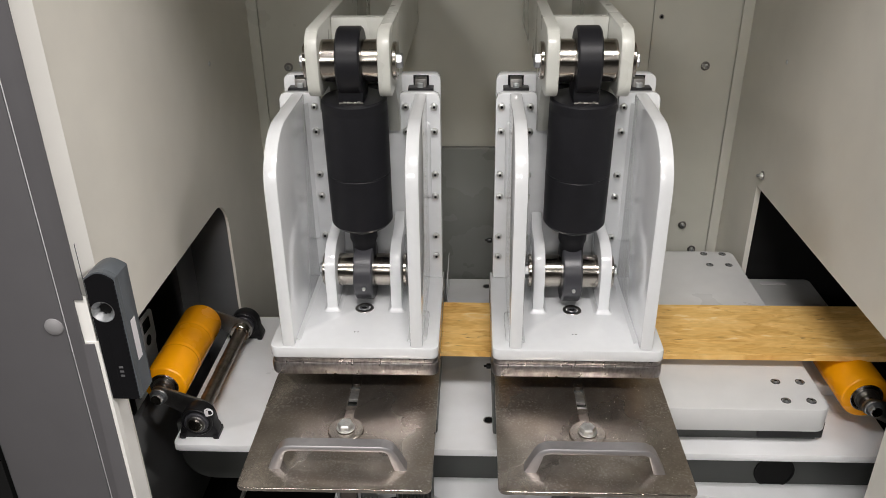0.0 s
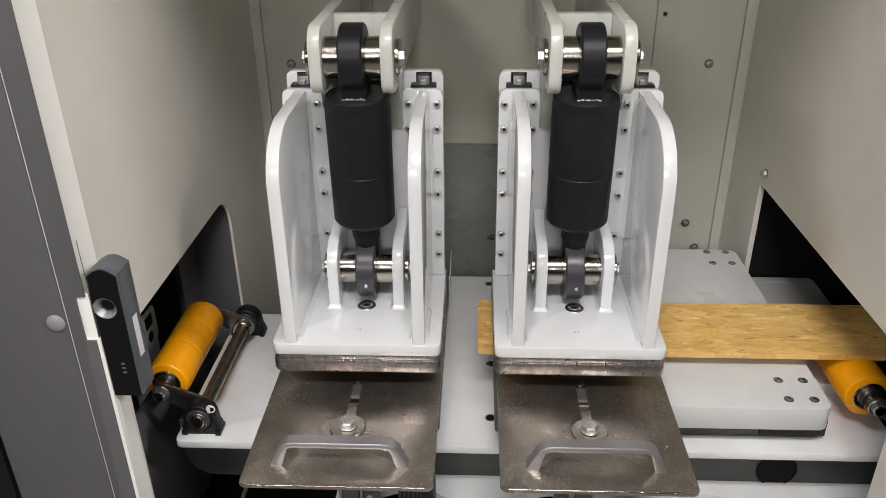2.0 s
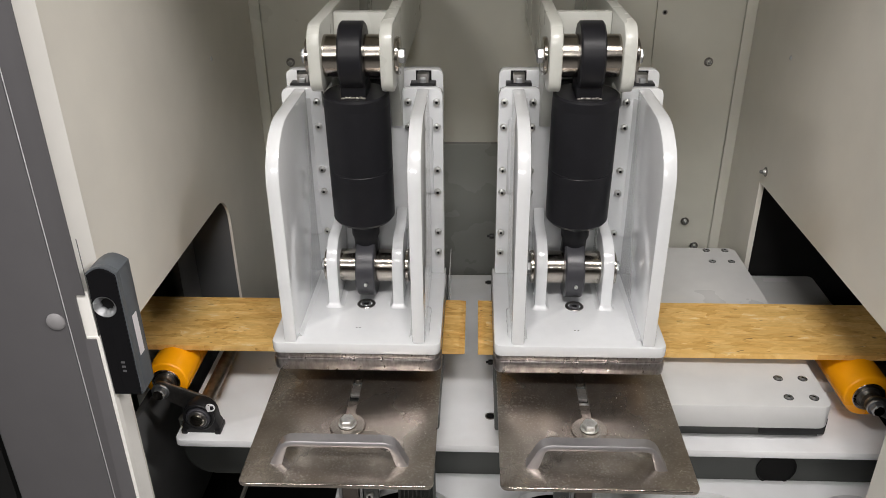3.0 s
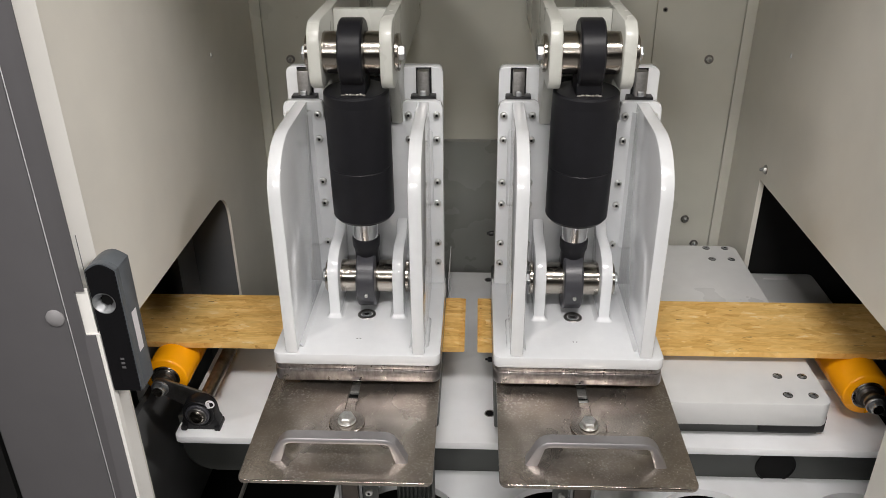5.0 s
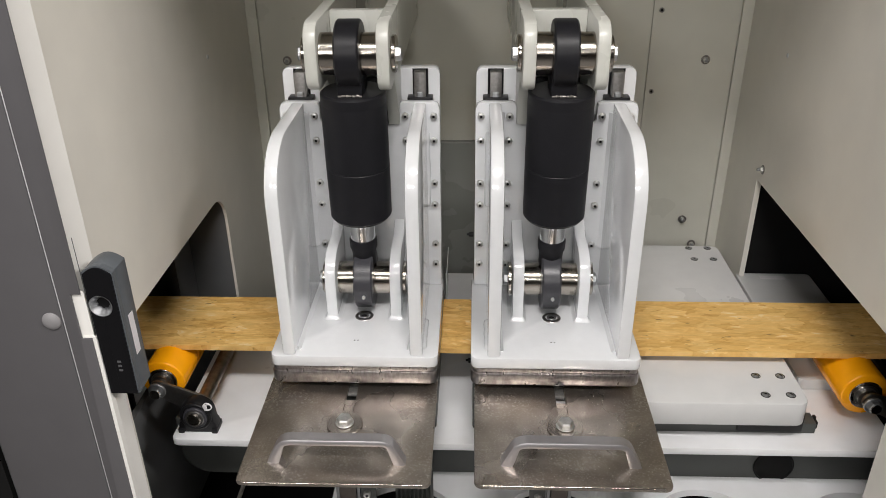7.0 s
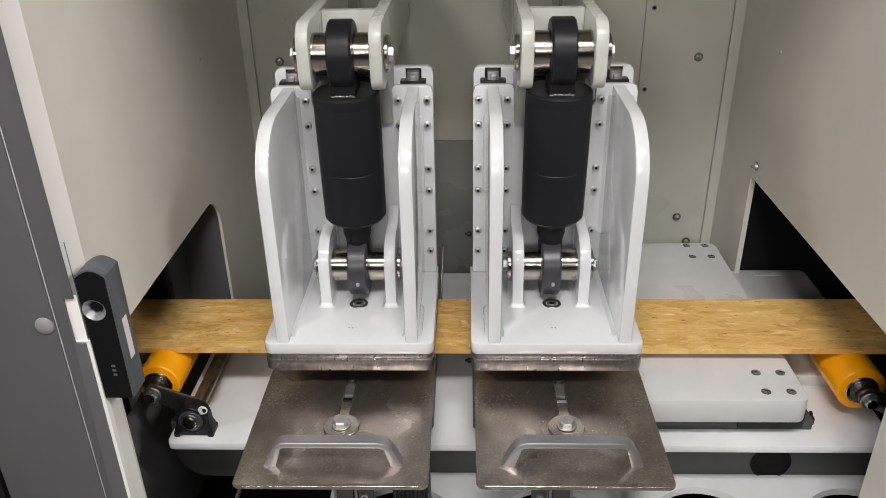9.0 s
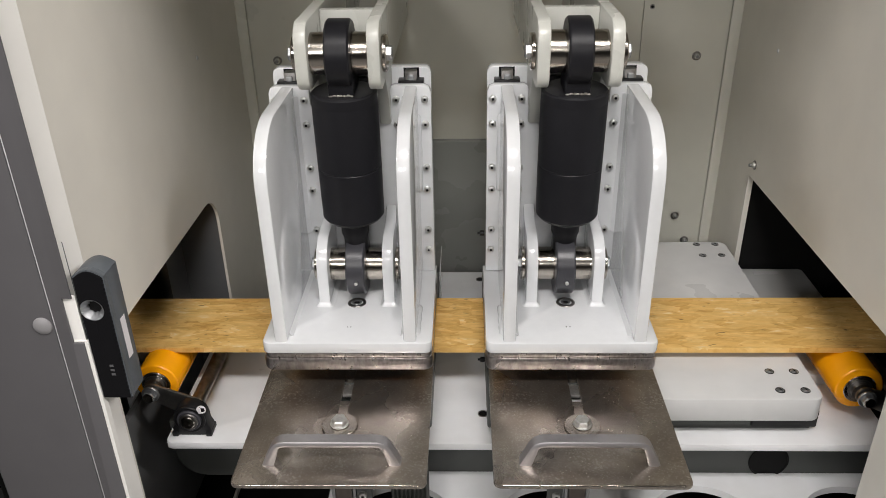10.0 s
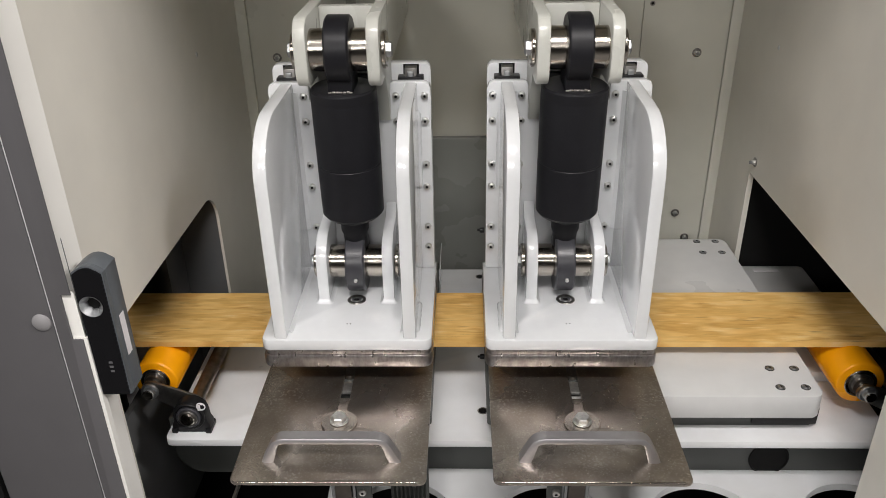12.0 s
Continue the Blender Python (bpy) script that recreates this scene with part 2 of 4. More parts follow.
BLACK = material("black_cylinder_paint", (0.012, 0.012, 0.0145), 0.42, 0, 0.1, 40, 0.08, 240)
RUBBER = material("black_plastic", (0.009, 0.009, 0.01), 0.4, 0, 0.1, 60)
CHARCOAL = material("lock_housing_plastic", (0.085, 0.095, 0.105), 0.46, 0, 0.06, 60, 0.1, 700)
LOCKFACE = material("lock_face_plastic", (0.006, 0.006, 0.007), 0.5, 0, 0.06, 60)
ORANGE = material("orange_polyurethane", (0.98, 0.395, 0.004), 0.24, 0, 0.03, 30, 0.05, 90, second=(0.94, 0.36, 0.004), second_amount=0.3)
CHROME = material("chromed_rod", (0.72, 0.72, 0.72), 0.12, 1, 0.03, 40)
WELD = material("ground_weld", (0.5, 0.47, 0.44), 0.42, 1, 0.3, 300, 0.5, 400)
LABEL = material("white_label", (0.72, 0.70, 0.72), 0.45)
PRINT = material("grey_print", (0.10, 0.10, 0.105), 0.5)
FLOOR = material("hall_concrete", (0.2, 0.195, 0.19), 0.6, 0, 0.1, 5, 0.1, 60)
HALL = material("hall_plaster", (0.16, 0.16, 0.155), 0.8, 0, 0.05, 3)
CHIP = material("wood_chips", (0.85, 0.80, 0.70), 0.7, 0, 0.2, 300)
BOARD = board_material()
EYE = material("satin_grey_casting", (0.045, 0.045, 0.052), 0.36, 0, 0.08, 60, 0.06, 200)
RIVET = material("rivet_paint", (0.24, 0.235, 0.24), 0.4)
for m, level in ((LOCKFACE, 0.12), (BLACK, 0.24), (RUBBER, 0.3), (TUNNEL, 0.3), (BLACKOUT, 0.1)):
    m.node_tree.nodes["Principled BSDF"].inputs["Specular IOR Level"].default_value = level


# ---- mesh helpers ----
def obj(name, bm, mat, parent=None, smooth=35):
    me = bpy.data.meshes.new(name)
    bmesh.ops.recalc_face_normals(bm, faces=bm.faces)
    bm.to_mesh(me)
    bm.free()
    if smooth:
        me.shade_smooth()
        me.set_sharp_from_angle(angle=radians(smooth))
    me.materials.append(mat)
    ob = new(name, me)
    ob.parent = parent
    return ob


def part(name, bm, mat, parent, label="", smooth=35):
    ob = obj(name, bm, mat, parent, smooth)
    return tagged(ob, label) if label else ob


def thing(name, label, category, group="", at=(0, 0, 0)):
    ob = new(name)
    ob.empty_display_size = 0.05
    ob.location = at
    return tagged(ob, label, category, group)


def bevel(bm, width, seg=2, edges=None):
    bmesh.ops.bevel(bm, geom=edges or list(bm.edges), offset=width, segments=seg, profile=0.5, affect="EDGES", clamp_overlap=True)
    return bm


def box(x0, x1, y0, y1, z0, z1, r=0.0, seg=2):
    bm = bmesh.new()
    bmesh.ops.create_cube(bm, size=1)
    for v in bm.verts:
        v.co = Vector(((x0 + x1) / 2 + v.co.x * (x1 - x0), (y0 + y1) / 2 + v.co.y * (y1 - y0), (z0 + z1) / 2 + v.co.z * (z1 - z0)))
    return bevel(bm, r, seg) if r else bm


def join(*bms):
    out = bms[0]
    for other in bms[1:]:
        me = bpy.data.meshes.new("tmp")
        other.to_mesh(me)
        other.free()
        out.from_mesh(me)
        bpy.data.meshes.remove(me)
    return out


def prism(points, axis, a, b, r=0.0, seg=2):
    """A closed outline pushed along an axis from a to b. Outline pairs: axis x: (y, z); y: (x, z); z: (x, y)."""
    put = {"x": lambda p, h: (h, p[0], p[1]), "y": lambda p, h: (p[0], h, p[1]), "z": lambda p, h: (p[0], p[1], h)}[axis]
    bm = bmesh.new()
    lo, hi = [bm.verts.new(put(p, a)) for p in points], [bm.verts.new(put(p, b)) for p in points]
    caps = [bm.faces.new(lo), bm.faces.new(hi[::-1])]
    n = len(points)
    for i in range(n):
        bm.faces.new((lo[i], lo[(i + 1) % n], hi[(i + 1) % n], hi[i]))
    bmesh.ops.recalc_face_normals(bm, faces=bm.faces)
    if r:
        bevel(bm, r, seg, [e for f in caps for e in f.edges])
    return bm


def round_rect(x0, x1, y0, y1, radii, n=6):
    """Outline of a rectangle with corner radii in the order (x0,y0), (x1,y0), (x1,y1), (x0,y1)."""
    out = []
    for (cx, cy, a0), r in zip(((x0, y0, 180), (x1, y0, 270), (x1, y1, 0), (x0, y1, 90)), radii):
        if r <= 0:
            out.append((cx, cy))
            continue
        mx, my = cx + (r if cx == x0 else -r), cy + (r if cy == y0 else -r)
        out += [(mx + r * math.cos(radians(a0 + 90 * k / n)), my + r * math.sin(radians(a0 + 90 * k / n))) for k in range(n + 1)]
    return out


def lathe(profile, axis, at, n=40):
    """Turned part: profile of (along, radius) about an axis through at."""
    bm = bmesh.new()
    rings = []
    for h, r in profile:
        ring = []
        for k in range(n):
            c, s = r * math.cos(2 * math.pi * k / n), r * math.sin(2 * math.pi * k / n)
            co = {"x": (h, c, s), "y": (c, h, s), "z": (c, s, h)}[axis]
            ring.append(bm.verts.new(Vector(at) + Vector(co)))
        rings.append(ring)
    for a, b in zip(rings, rings[1:]):
        for k in range(n):
            bm.faces.new((a[k], a[(k + 1) % n], b[(k + 1) % n], b[k]))
    bm.faces.new(rings[0])
    bm.faces.new(rings[-1][::-1])
    return bm


def cyl(axis, at, r, a, b, c=0.001, n=40):
    return lathe([(a, r - c), (a + c, r), (b - c, r), (b, r - c)], axis, at, n)


def ring(axis, at, r_out, r_in, a, b, n=40, c=0.001):
    """A ring with a through hole."""
    bm = bmesh.new()
    prof = [(a, r_in), (a, r_out - c), (a + c, r_out), (b - c, r_out), (b, r_out - c), (b, r_in)]
    rings = []
    for h, r in prof:
        rr = []
        for k in range(n):
            cc, s = r * math.cos(2 * math.pi * k / n), r * math.sin(2 * math.pi * k / n)
            rr.append(bm.verts.new(Vector(at) + Vector({"x": (h, cc, s), "y": (cc, h, s), "z": (cc, s, h)}[axis])))
        rings.append(rr)
    for i in range(len(rings)):
        p, q = rings[i], rings[(i + 1) % len(rings)]
        for k in range(n):
            bm.faces.new((p[k], p[(k + 1) % n], q[(k + 1) % n], q[k]))
    return bm


def hexbolt(axis, at, flat, height, sign=1):
    """Hexagon head with a chamfered top, standing from at along sign * axis."""
    R = flat / math.sqrt(3)
    body = lathe([(0, R), (height * 0.8 * sign, R), (height * sign, R * 0.84)], axis, at, 6)
    return body


def socket_head(name, axis, r, h, sign=1, mat=None):
    """Mesh data of a socket cap screw head at the origin: knurled rim, recessed hexagon."""
    bm = lathe([(0, r), (sign * h * 0.55, r), (sign * h * 0.85, r * 0.88), (sign * h, r * 0.62), (sign * h, r * 0.38), (sign * h * 0.5, r * 0.35)], axis, (0, 0, 0), 18)
    me = bpy.data.meshes.new(name)
    bmesh.ops.recalc_face_normals(bm, faces=bm.faces)
    bm.to_mesh(me)
    bm.free()
    me.shade_smooth()
    me.set_sharp_from_angle(angle=radians(35))
    me.materials.append(mat or SCREW)
    # Black on the recess faces puts the socket's shade into the colour.
    me.materials.append(RUBBER)
    i = "xyz".index(axis)
    for f in me.polygons:
        c = Vector(f.center)
        c[i] = 0
        f.material_index = 1 if c.length < r * 0.37 else 0
    return me


def setting(name, bm, mat, label, category, smooth=35):
    return tagged(obj(name, bm, mat, None, smooth), label, category, kind="structure")


def wall_x(x0, x1, y0, y1, z0, z1, hole=None, corner=0.0):
    """Wall sheet across x with an opening (y0, y1, z0, z1) cut through it; the opening's far upper corner is rounded."""
    if not hole:
        return box(x0, x1, y0, y1, z0, z1)
    hy0, hy1, hz0, hz1 = hole
    n = 8
    arc = [(hy1 - corner + corner * math.sin(math.pi / 2 * k / n), hz1 - corner + corner * math.cos(math.pi / 2 * k / n)) for k in range(n + 1)] if corner else [(hy1, hz1)]
    head = [(y0, hz1), *arc, (hy1, hz0), (y1, hz0), (y1, z1), (y0, z1)]
    return join(prism(head, "x", x0, x1), box(x0, x1, y0, hy0, hz0, hz1), box(x0, x1, y0, y1, z0, hz0))


# ---- plan, metres ----
XL, XR = -0.55, 0.66            # cabinet's side walls, inner faces
YB = 1.935                        # back wall
Z_SLAB, Z_PLATE, Z_BED = 0.759, 0.778, 0.665
LEFT, RIGHT = -0.2065, 0.185    # centre lines of the two presses
Y_JAW, Y_BACK = 1.137, 1.394    # jaw's front edge, front face of its back plate
Z_JAW = 0.876                   # jaw's base plate, top face, when open
Y_TOP, Z_TOP = 1.29, 1.342      # upper pin
Y_LOW, Z_LOW = 1.312, 0.939     # lower pin when open
EDGE_LOW, EDGE_NOTCH, EDGE_UP, NOTCH0, NOTCH1 = -0.5350, -0.5495, -0.5358, 1.030, 1.102   # steps of the front post's edge
WOOD0, WOOD1, Z_WOOD, WOOD_T = 1.252, 1.4355, 0.79, 0.011

# ---- cabinet ----
setting("wall_left", wall_x(XL - 0.006, XL, 0.985, YB, 0.25, 2.4, (0.996, 1.587, 0.262, 0.968), 0.07), WALL,
        "light grey painted sheet metal cabinet wall with a feed opening", "wall")
setting("wall_right", wall_x(XR, XR + 0.012, 0.55, YB, 0.25, 2.4, (1.01, 1.7225, 0.262, 0.947)), WALL,
        "light grey painted sheet metal cabinet wall with an outfeed opening", "wall")
setting("wall_back", join(box(XL - 0.012, XR + 0.012, YB + 0.004, YB + 0.02, 0.25, 2.4),
                          box(XL + 0.03, 0.4245, YB - 0.003, YB + 0.003, 0.25, 2.4, 0.001), box(0.4265, XR - 0.03, YB - 0.003, YB + 0.003, 0.25, 2.4, 0.001)), BACK,
        "grey painted back panel of the cabinet with seams", "wall")
for k, (a, b) in enumerate(((XL, XL + 0.026), (XR - 0.026, XR))):
    setting("trim_%d" % (k + 1), box(a, b, YB - 0.006, YB + 0.004, 0.25, 2.4, 0.002), BACK, "folded corner flange of painted sheet metal", "trim")
# Darker sheet low on the back; its left stretch stands in for shade.
setting("wall_back_lower", box(XL + 0.03, XR - 0.29, YB - 0.024, YB - 0.004, 0.3, 0.968, 0.003), LOWBACK,
        "darker grey sheet low on the back wall, its left part in place of shade", "wall")
setting("ceiling", box(XL - 0.012, XR + 0.012, 0.80, YB + 0.02, 2.4, 2.42), WALL, "light grey painted cabinet roof sheet", "ceiling")
# Unseen head panel; its lower edge is set to cut off the lamps.
setting("wall_head_shade", box(-1.25, 1.25, 0.785, 0.80, 2.08, 2.8), DOOR, "unseen dark grey head panel, placed to keep light off the back wall", "wall")
# front post beside the opening: dark face, groove, pale folded return
setting("post_return", prism([(-0.5675, 0.9165), (-0.5490, 0.989), (-0.5505, 0.9895), (-0.5695, 0.9165)], "z", 0.25, 2.4), RETURN,
        "folded metal return of the opening, paler for the light it catches", "trim")
setting("door_frame", join(prism([(-0.5685, 0.25), (EDGE_LOW, 0.25), (EDGE_LOW, NOTCH0), (EDGE_NOTCH, NOTCH0), (EDGE_NOTCH, NOTCH1), (EDGE_UP, NOTCH1), (EDGE_UP, 2.4), (-0.5685, 2.4)],
                                 "y", 0.912, 0.9152, 0.0008),
                           box(-0.721, -0.5715, 0.912, 0.93, 0.25, 2.4, 0.002)), DOOR,
        "dark grey painted front post of the machine housing with a notch", "frame")
# Sheet added close behind the notch, where the return alone is too dark.
setting("notch_backing", box(-0.5515, -0.5325, 0.9156, 0.9164, 1.024, 1.106), RETURN, "pale sheet added behind the notch of the post to keep it bright", "trim")
# Bevel highlight of the post drawn as a pale strip.
setting("post_edge_highlight", join(box(EDGE_LOW + 0.0003, EDGE_LOW + 0.0055, 0.9135, 0.925, 0.25, NOTCH0), box(EDGE_NOTCH + 0.001, EDGE_LOW + 0.0055, 0.9135, 0.9150, NOTCH0 + 0.0004, NOTCH0 + 0.003)), RETURN,
        "pale strip in place of the highlight on the front post's edge", "trim")
setting("post_seam", box(-0.5717, -0.5683, 0.915, 0.925, 0.25, 2.4, 0.0005), LABEL, "pale sealing strip in the seam of the post", "trim")
# Black sheet put where the gap beside the post is merely dark.
setting("wall_front", box(-1.6, -0.76, 0.95, 0.97, 0.0, 2.35), BLACKOUT, "flat black sheet in place of the dark gap beside the front post", "wall")
setting("wall_front_side", box(XR + 0.012, 1.7, 0.55, 0.57, 0.0, 2.35), DOOR, "dark grey front housing of the machine", "wall")


# ---- hall round the camera ----
setting("floor", box(-4, 4.5, -4, 4, -0.02, 0.0), FLOOR, "grey concrete hall floor", "floor")
setting("hall_ceiling", box(-4, 4.5, -4, 4, 4.2, 4.25), HALL, "pale hall ceiling", "ceiling")
setting("hall_wall_front", box(-4, 4.5, -4.1, -4, 0, 4.2), HALL, "plain grey hall wall", "wall")
setting("hall_wall_back", box(-4, 4.5, 4, 4.1, 0, 4.2), HALL, "plain grey hall wall", "wall")
setting("hall_wall_left", box(-4.1, -4, -4, 4, 0, 4.2), HALL, "plain grey hall wall", "wall")
setting("hall_wall_right", box(4.5, 4.6, -4, 4, 0, 4.2), HALL, "plain grey hall wall", "wall")

# ---- feed tunnels beyond the openings ----
tunnel_l = setting("tunnel_left", box(-1.5, XL - 0.006, 1.60, 1.615, 0.25, 1.15), TUNNEL, "dark grey sheet metal infeed tunnel with a slot for the boards", "tunnel")
for x0, x1, y0, y1, z0, z1 in ((-1.5, XL - 0.006, 0.96, 1.615, 1.15, 1.165), (-0.664, -0.652, 0.97, 1.60, 0.86, 1.15), (-0.664, -0.652, 1.50, 1.60, 0.25, 0.86),
                               (-0.664, -0.652, 0.97, 1.50, 0.25, 0.66), (-1.5, -1.49, 0.97, 1.60, 0.26, 0.66), (-1.5, -1.49, 0.97, 1.60, 0.86, 1.15),
                               (-1.5, XL - 0.006, 0.96, 0.97, 0.25, 1.15), (-1.49, -0.664, 0.97, 1.60, 0.25, 0.26)):
    part("panel", box(x0, x1, y0, y1, z0, z1), TUNNEL, tunnel_l)
bracket = thing("sensor_bracket", "pale grey bracket with a square and a round hole", "bracket")
sq = round_rect(1.365, 1.44, 0.69, 0.772, (0.004, 0.012, 0.012, 0.004), 3)
part("web", prism(sq, "x", -0.702, -0.698, 0.0008), SLAB, bracket)
# Flat black pads in place of the dark inside two uncut holes.
part("square_hole", box(-0.6979, -0.6972, 1.385, 1.42, 0.735, 0.762), BLACKOUT, bracket)
part("round_hole", cyl("x", (0, 1.40, 0.712), 0.012, -0.6979, -0.6972, 0.0001), BLACKOUT, bracket)
part("foot", box(-0.74, -0.702, 1.365, 1.44, 0.26, 0.694), SLAB, bracket)
# Panels coloured black for the darkness beyond the outfeed opening.
tunnel_r = setting("tunnel_right", box(XR + 0.012, 1.6, 1.75, 1.765, 0.25, 1.1), BLACKOUT, "outfeed tunnel, black in place of its dark inside", "tunnel")
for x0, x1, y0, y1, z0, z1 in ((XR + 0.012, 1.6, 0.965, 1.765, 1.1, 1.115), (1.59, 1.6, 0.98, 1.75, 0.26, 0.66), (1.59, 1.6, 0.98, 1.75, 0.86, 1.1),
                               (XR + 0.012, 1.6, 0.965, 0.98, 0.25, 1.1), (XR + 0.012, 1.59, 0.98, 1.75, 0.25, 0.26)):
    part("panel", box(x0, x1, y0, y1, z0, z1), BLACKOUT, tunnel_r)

# ---- machine bed ----
def holed_plate(x0, pitch, count, y0, y1, yc, r, z0, z1):
    """A plate of square cells in a row, each with a round hole cut through."""
    bm = bmesh.new()
    n = 48
    for c in range(count):
        cx, a, b = x0 + pitch * (c + 0.5), x0 + pitch * c, x0 + pitch * (c + 1)
        inner, outer = [], []
        for k in range(n):
            d = (math.cos(2 * math.pi * k / n), math.sin(2 * math.pi * k / n))
            s = min((pitch / 2) / max(abs(d[0]), 1e-6), ((y1 - yc) if d[1] > 0 else (yc - y0)) / max(abs(d[1]), 1e-6))
            inner.append((cx + r * d[0], yc + r * d[1]))
            outer.append((cx + s * d[0], yc + s * d[1]))
        for q in ((a, y0), (a, y1), (b, y0), (b, y1)):
            k = min(range(n), key=lambda i: (outer[i][0] - q[0]) ** 2 + (outer[i][1] - q[1]) ** 2)
            outer[k] = q
        vs = [[bm.verts.new((*p, z)) for p in loop] for z in (z1, z0) for loop in (inner, outer)]
        for k in range(n):
            j = (k + 1) % n
            bm.faces.new((vs[0][k], vs[0][j], vs[1][j], vs[1][k]))
            bm.faces.new((vs[2][k], vs[3][k], vs[3][j], vs[2][j]))
            bm.faces.new((vs[0][k], vs[2][k], vs[2][j], vs[0][j]))
            bm.faces.new((vs[1][k], vs[1][j], vs[3][j], vs[3][k]))
    bmesh.ops.remove_doubles(bm, verts=bm.verts, dist=1e-5)
    return bm


bed_outline = [(-0.558 + 0.012, 1.122), (0.78, 1.122), (0.78, 1.77), (-0.30, 1.77), (-0.30, 1.575), (-0.558, 1.575), (-0.558, 1.134), (-0.5545, 1.1255)]
setting("machine_bed", prism(bed_outline, "z", Z_BED - 0.016, Z_BED, 0.0025), BED, "white painted machine bed plate", "bed")
beam = round_rect(-0.579, 0.83, 0.511, Z_BED - 0.0165, (0.058, 0, 0, 0))
setting("bed_beam", prism(beam, "y", 1.20, 1.22, 0.002), BEAM, "dark grey beam under the machine bed", "beam")
setting("beam_hole", ring("y", (0.595, 0, 0.5555), 0.039, 0.036, 1.197, 1.2005, 48, 0.0005), BLACKOUT, "round rim of an opening in the beam", "opening")
# The opening is not cut; a black disc gives its dark inside.
setting("beam_hole_dark", cyl("y", (0.595, 0, 0.5555), 0.036, 1.1985, 1.1995, 0.0003), BLACKOUT, "black disc in place of the dark inside the beam opening", "cover")
setting("lower_shelf", holed_plate(-0.265, 0.283, 4, 0.90, 1.206, 1.058, 0.106, 0.508, 0.5243), BED, "white lower plate of the machine frame with round holes", "shelf")
# The void below the bed, its darkness given by a black sheet.
setting("under_bed_dark", box(-0.9, 0.9, 0.93, 1.7, 0.2, 0.21), BLACKOUT, "black sheet in place of the dark void under the machine bed", "floor")
side = thing("side_cover", "thin white cover sheet beside the press column", "cover")
part("sheet", box(-0.0600, -0.0575, 1.60, 1.76, Z_BED + 0.001, 0.745, 0.001), WHITE, side)
for x, y in ((0.034, 1.207), (0.037, 1.73)):
    hole = thing("bed_screw", "sunk socket screw in the white bed", "screw", "bed screws", (x, y, Z_BED))
    part("bore", ring("z", (0, 0, 0), 0.0105, 0.008, 0.0002, 0.0008, 24, 0.0002), DARKBOLT, hole)
    part("head", cyl("z", (0, 0, 0), 0.008, 0.0001, 0.0005, 0.0001, 20), RUBBER, hole)


# ---- presses ----
BOLT_Y = socket_head("socket_screw", "y", 0.0068, 0.0065, -1)
BOLT_Z = socket_head("slab_screw", "z", 0.0064, 0.006, 1, ZINC)


def screw(mesh, parent, x, y, z, name="screw"):
    ob = new(name, mesh)
    ob.parent = parent
    ob.location = (x, y, z)
    return ob


def pin(parent, xo, y, z, r, inner, outer, washer_r):
    """Cross pin: sleeves between the cheeks, a disc and a hexagon screw outside each."""
    shaft = part("pin", cyl("x", (xo, y, z), r, -inner - 0.001, inner + 0.001, 0.001, 48), STEEL, parent, "turned steel cross pin")
    for s in (-1, 1):
        a, b = sorted((s * (outer + 0.0005), s * (outer + 0.008)))
        part("retaining_disc", cyl("x", (xo, y, z), washer_r, a, b, 0.0015), STEEL, parent)
        part("pin_screw", hexbolt("x", (xo + s * (outer + 0.008), y, z), 0.022, 0.009, s), ZINC, parent, "zinc hexagon screw")
    return shaft


LEG_SIDE = {"infeed": 1, "outfeed": -1}


def group_side(x):
    return "infeed" if x < 0 else "outfeed"


